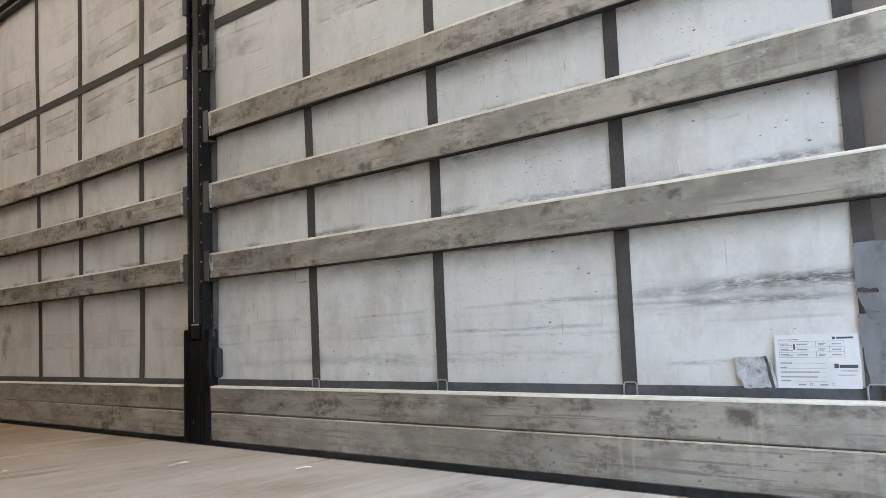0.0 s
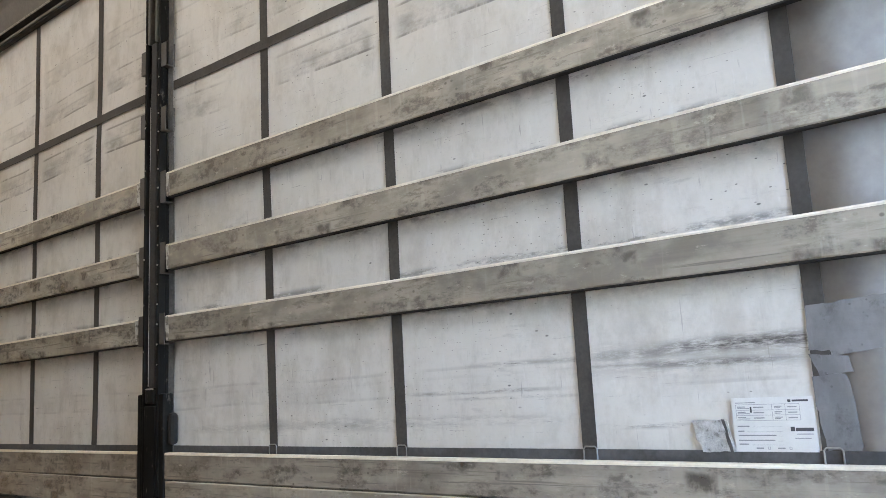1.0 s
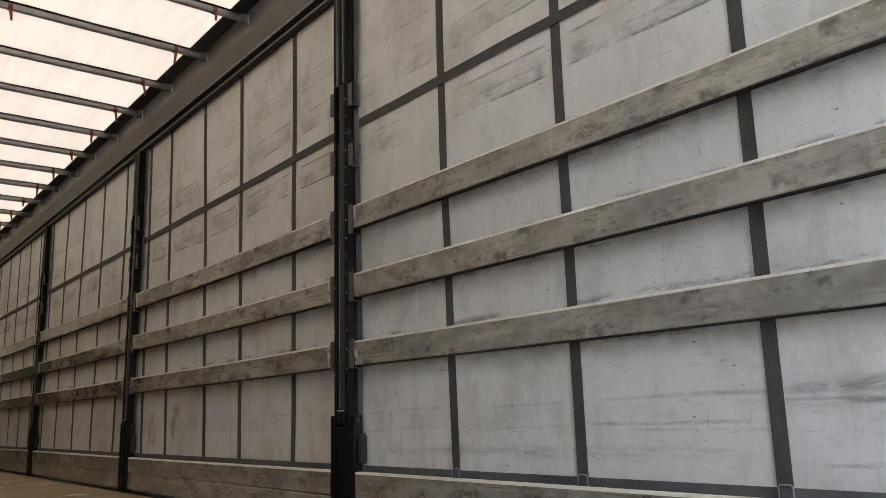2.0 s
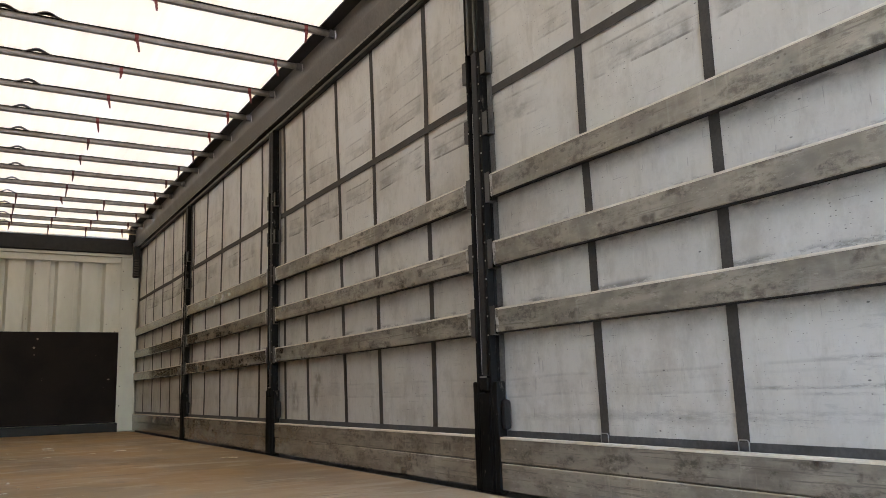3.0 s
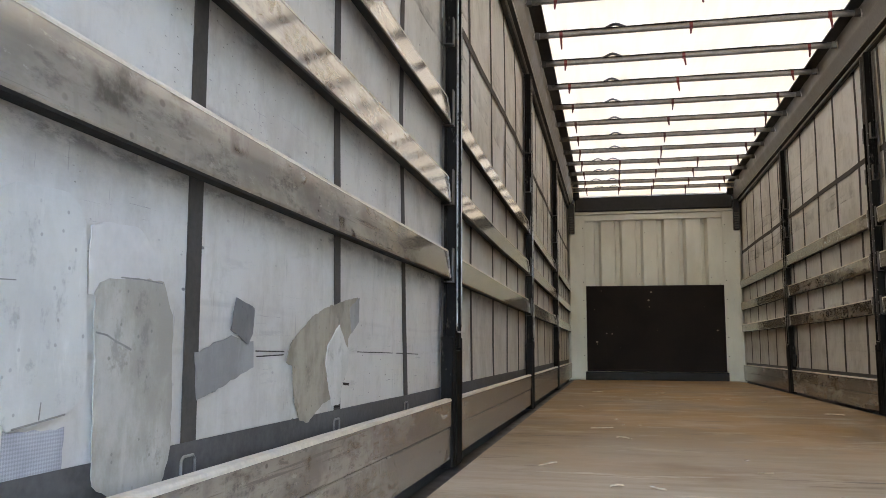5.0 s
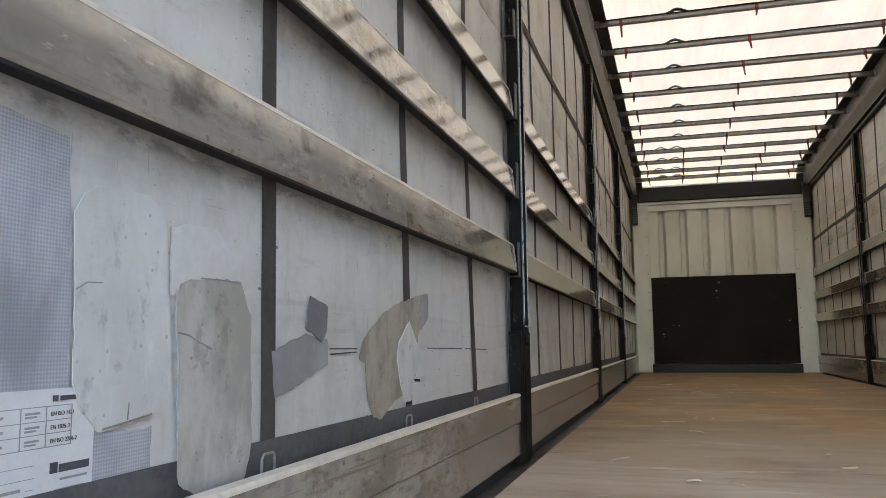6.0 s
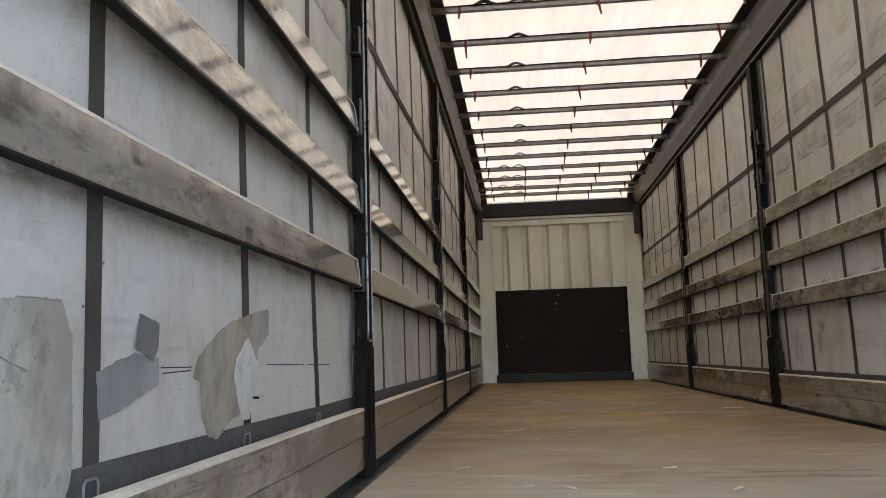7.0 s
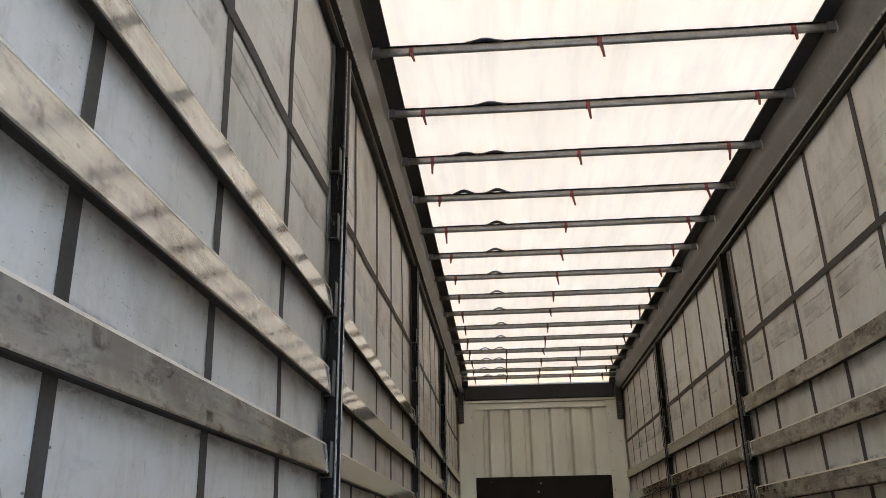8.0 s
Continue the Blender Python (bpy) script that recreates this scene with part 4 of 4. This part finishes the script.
glue(L, -1, "tape_piece", [(1.604, 0.426), (1.65, 0.438), (1.695, 0.449), (1.726, 0.454), (1.785, 0.446), (1.813, 0.446), (1.816, 0.40), (1.74, 0.381), (1.673, 0.363), (1.614, 0.354)], M_TAPE, 0.0042, "grey tape piece")
glue(L, -1, "tape_piece", [(1.737, 0.521), (1.81, 0.507), (1.805, 0.461), (1.788, 0.441), (1.721, 0.465)], M_TAPE_DARK, 0.0054, "grey tape piece", 0.001)
torn = glue(L, -1, "repair_patch", [(2.03, 0.468), (2.102, 0.503), (2.196, 0.529), (2.323, 0.551), (2.42, 0.564), (2.406, 0.499), (2.345, 0.458), (2.336, 0.39), (2.326, 0.36), (2.283, 0.325), (2.174, 0.312), (2.091, 0.279), (2.043, 0.286), (2.01, 0.326), (1.997, 0.397), (1.963, 0.408), (1.984, 0.444)], M_PATCH_TORN, 0.0050, "torn grimy tan repair patch")
glue(L, -1, "tape_piece", [(2.352, 0.534), (2.428, 0.566), (2.427, 0.502), (2.371, 0.472)], M_TAPE, 0.0060, "dark tape piece")
peel = glue(L, -1, "peeled_flap", [(2.276, 0.492), (2.308, 0.458), (2.345, 0.431), (2.341, 0.383), (2.298, 0.344), (2.288, 0.303), (2.232, 0.305), (2.207, 0.354), (2.186, 0.399), (2.201, 0.443)], M_PEEL, 0.0062, "pale peeled flap", 0.001)
# black slivers stand in for the shadows at the curled lower tips
glue(L, -1, "peel_shadow", [(2.245, 0.302), (2.286, 0.301), (2.284, 0.297), (2.247, 0.298)], M_HUMP, 0.0074, "dark sliver painted as the flap's shadow")
glue(L, -1, "peel_shadow", [(2.305, 0.354), (2.352, 0.351), (2.350, 0.345), (2.312, 0.347)], M_HUMP, 0.0074, "dark sliver painted as the patch's shadow")
for y0, y1, z0, z1 in ((1.828, 1.958, 0.429, 0.428), (1.832, 1.956, 0.419, 0.4215), (2.43, 2.76, 0.426, 0.422), (2.80, 3.08, 0.4215, 0.417)):
    glue(L, -1, "seam", [(y0, z0 - 0.0012), (y1, z1 - 0.0012), (y1, z1 + 0.0012), (y0, z0 + 0.0012)], M_STRAP, 0.0026, "thin dark stitched cut")


def crease(parent, pts, wide, lift, material):
    """A thin raised fold line on a glued patch."""
    for (y0, z0), (y1, z1) in zip(pts, pts[1:]):
        n = Vector((z0 - z1, y1 - y0)).normalized() * wide * 0.5
        glue(parent, -1, "crease", [(y0 - n.x, z0 - n.y), (y1 - n.x, z1 - n.y), (y1 + n.x, z1 + n.y), (y0 + n.x, z0 + n.y)], material, lift, "")


M_FOLD = plain("fold_line", (0.22, 0.21, 0.185), 0.5, 0, 0.3, 30)
crease(tan, [(1.352, 0.453), (1.375, 0.45), (1.395, 0.442), (1.43, 0.431)], 0.0024, 0.0066, M_FOLD)
crease(tan, [(1.40, 0.5262), (1.45, 0.5275), (1.50, 0.526)], 0.002, 0.0066, M_FOLD)
crease(white, [(1.218, 0.3455), (1.26, 0.350), (1.305, 0.3555)], 0.0022, 0.0050, M_FOLD)
crease(white, [(1.168, 0.497), (1.185, 0.506), (1.21, 0.507)], 0.0014, 0.0050, M_FOLD)
crease(white, [(1.26, 0.352), (1.262, 0.372)], 0.0014, 0.0050, M_FOLD)

glue(R, 1, "repair_patch", [(0.892, 0.590), (0.80, 0.597), (0.70, 0.606), (0.52, 0.612), (0.52, 0.502), (0.74, 0.487), (0.843, 0.473), (0.852, 0.487), (0.897, 0.489)], M_TAPE_DARK, 0.0048, "grey repair sheet")
glue(R, 1, "tape_piece", [(0.898, 0.480), (0.815, 0.473), (0.807, 0.438), (0.878, 0.432)], M_TAPE_DARK, 0.0054, "grey tape piece", 0.001)
glue(R, 1, "tape_piece", [(0.897, 0.43), (0.825, 0.436), (0.814, 0.377), (0.809, 0.267), (0.88, 0.266), (0.892, 0.34)], M_TAPE_DARK, 0.0048, "grey tape piece")
glue(R, 1, "torn_label", [(1.186, 0.337), (1.112, 0.337), (1.097, 0.263), (1.166, 0.261), (1.169, 0.279), (1.182, 0.290)], M_FOIL, 0.0062, "crumpled torn silver label", 0.003)
glue(R, 1, "torn_label", [(1.114, 0.339), (1.107, 0.337), (1.091, 0.262), (1.099, 0.262)], M_HEM, 0.0080, "curled dark edge of the torn label", 0.003)
glue(R, 1, "torn_label", [(1.107, 0.337), (1.098, 0.333), (1.086, 0.262), (1.092, 0.262)], M_FOIL, 0.0068, "grey torn paper edge", 0.002)

def bar(parent, s, y0, y1, z0, z1, material=None):
    """A thin printed mark on a label."""
    part("print", cloth_strip(s, min(y0, y1), max(y0, y1), z0, z1, 0.0040 if s < 0 else 0.0062, 1, 1), material or M_PRINT, parent)


def printed_label(s, parent, y_left, wide, z0, high):
    """Paper label; u runs in reading direction from its left edge."""
    step = 1 if s < 0 else -1
    sheet = part("label_sheet", cloth_strip(s, min(y_left, y_left + step * wide), max(y_left, y_left + step * wide), z0, z0 + high, 0.0034 if s < 0 else 0.0056, 8, 4), M_PAPER, parent, "white printed paper label")

    def mark(u0, u1, v0, v1, material=None):
        bar(sheet, s, y_left + step * u0 * wide, y_left + step * u1 * wide, z0 + v0 * high, z0 + v1 * high, material)

    mark(0.70, 0.735, 0.905, 0.95, M_INK)
    mark(0.75, 0.94, 0.91, 0.945, M_INK)
    mark(0.05, 0.30, 0.90, 0.915)
    for v in (0.87, 0.765, 0.67, 0.573):
        mark(0.05, 0.83, v, v + 0.006)
    for u in (0.05, 0.50, 0.66, 0.83):
        mark(u, u + 0.004, 0.573, 0.876)
    for v in (0.81, 0.71, 0.612):
        mark(0.07, 0.17, v + 0.012, v + 0.03)
        mark(0.07, 0.22, v - 0.012, v + 0.002)
        mark(0.27, 0.40, v, v + 0.02)
        if s > 0:
            mark(0.69, 0.80, v - 0.002, v + 0.018)
        mark(0.53, 0.62, v + 0.012, v + 0.028)
        mark(0.53, 0.60, v - 0.012, v + 0.002)
    mark(0.23, 0.25, 0.72, 0.83, M_INK)
    for v, u in ((0.46, 0.2), (0.37, 0.13), (0.29, 0.52), (0.20, 0.50), (0.13, 0.17)):
        mark(0.05, u, v, v + 0.022)
        mark(u + 0.03, 0.6, v - 0.004, v)
    mark(0.70, 0.75, 0.375, 0.455, M_INK)
    mark(0.76, 0.97, 0.375, 0.435, M_INK)
    mark(0.77, 0.96, 0.315, 0.332)
    mark(0.74, 0.93, 0.24, 0.255)
    for u in (0.40, 0.66):
        mark(u - 0.14, u - 0.05, 0.055, 0.08)
        for a, b, c, d in ((0, 0.03, 0.045, 0.052), (0, 0.03, 0.088, 0.095), (0, 0.005, 0.045, 0.095), (0.025, 0.03, 0.045, 0.095)):
            mark(u + a, u + b, c, d)
    return sheet


def lettering(text, size, parent, m):
    c = bpy.data.curves.new("lettering", "FONT")
    c.body, c.size, c.extrude = text, size, 0.0002
    ob = new("lettering", c)
    me = bpy.data.meshes.new_from_object(ob.evaluated_get(bpy.context.evaluated_depsgraph_get()))
    bpy.data.objects.remove(ob)
    me.materials.clear()
    me.materials.append(M_INK)
    o = new("lettering", me)
    o.parent = parent
    o.matrix_basis = m
    return o


label_r = printed_label(1, R, 1.086, 0.186, 0.262, 0.125)
label_l = printed_label(-1, L, 0.998, 0.208, 0.258, 0.136)
for text, v in (("EN ISO 1421", 0.80), ("EN 1875-3", 0.70), ("EN ISO 2286-2", 0.60)):
    y, z = 0.998 + 0.69 * 0.208, 0.258 + v * 0.136
    x = sway(-1, y + 0.015, z) + 0.0040
    lettering(text, 0.0062, label_l, Matrix(((0, 0, 1, x), (1, 0, 0, y), (0, 1, 0, z), (0, 0, 0, 1))))

for s, parent in ((1, R), (-1, L)):
    for y, high in STRAPS[s][:4]:
        x = sway(s, y, 0.26) - s * 0.0075
        pts = [(x, y - 0.022, 0.235), (x, y - 0.022, 0.266), (x, y - 0.016, 0.272), (x, y + 0.012, 0.272), (x, y + 0.018, 0.266), (x, y + 0.018, 0.235)]
        part("buckle", tube(pts, 0.0022, 6), M_RIVET, parent, "bare steel wire buckle")


# ---- splinters on the floor ----
rnd = random.Random(4)
for i in range(26):
    x, y = rnd.uniform(-0.95, 1.05), rnd.uniform(2.4, 9.5)
    n, w = rnd.uniform(0.02, 0.14), rnd.uniform(0.003, 0.008)
    prof = [(-w, 0.0), (w, 0.0), (w * 0.5, 0.004), (-w * 0.6, 0.005)]
    curl = rnd.uniform(0, 0.006)
    bm = loft(prof, np.linspace(0, 1, 5), lambda u, v, f: ((f - 0.5) * n, u * (0.25 + math.sin(math.pi * min(0.98, f + 0.02))), v + curl * math.sin(math.pi * f) ))
    ob = tagged(mesh_object("wood_splinter", bm, M_SPLINTER), "pale wood splinter lying on the plywood floor", "splinter", "splinters on the floor")
    ob.matrix_basis = pose(x, y, 0.0005, 0, 0, rnd.gauss(0, 25))
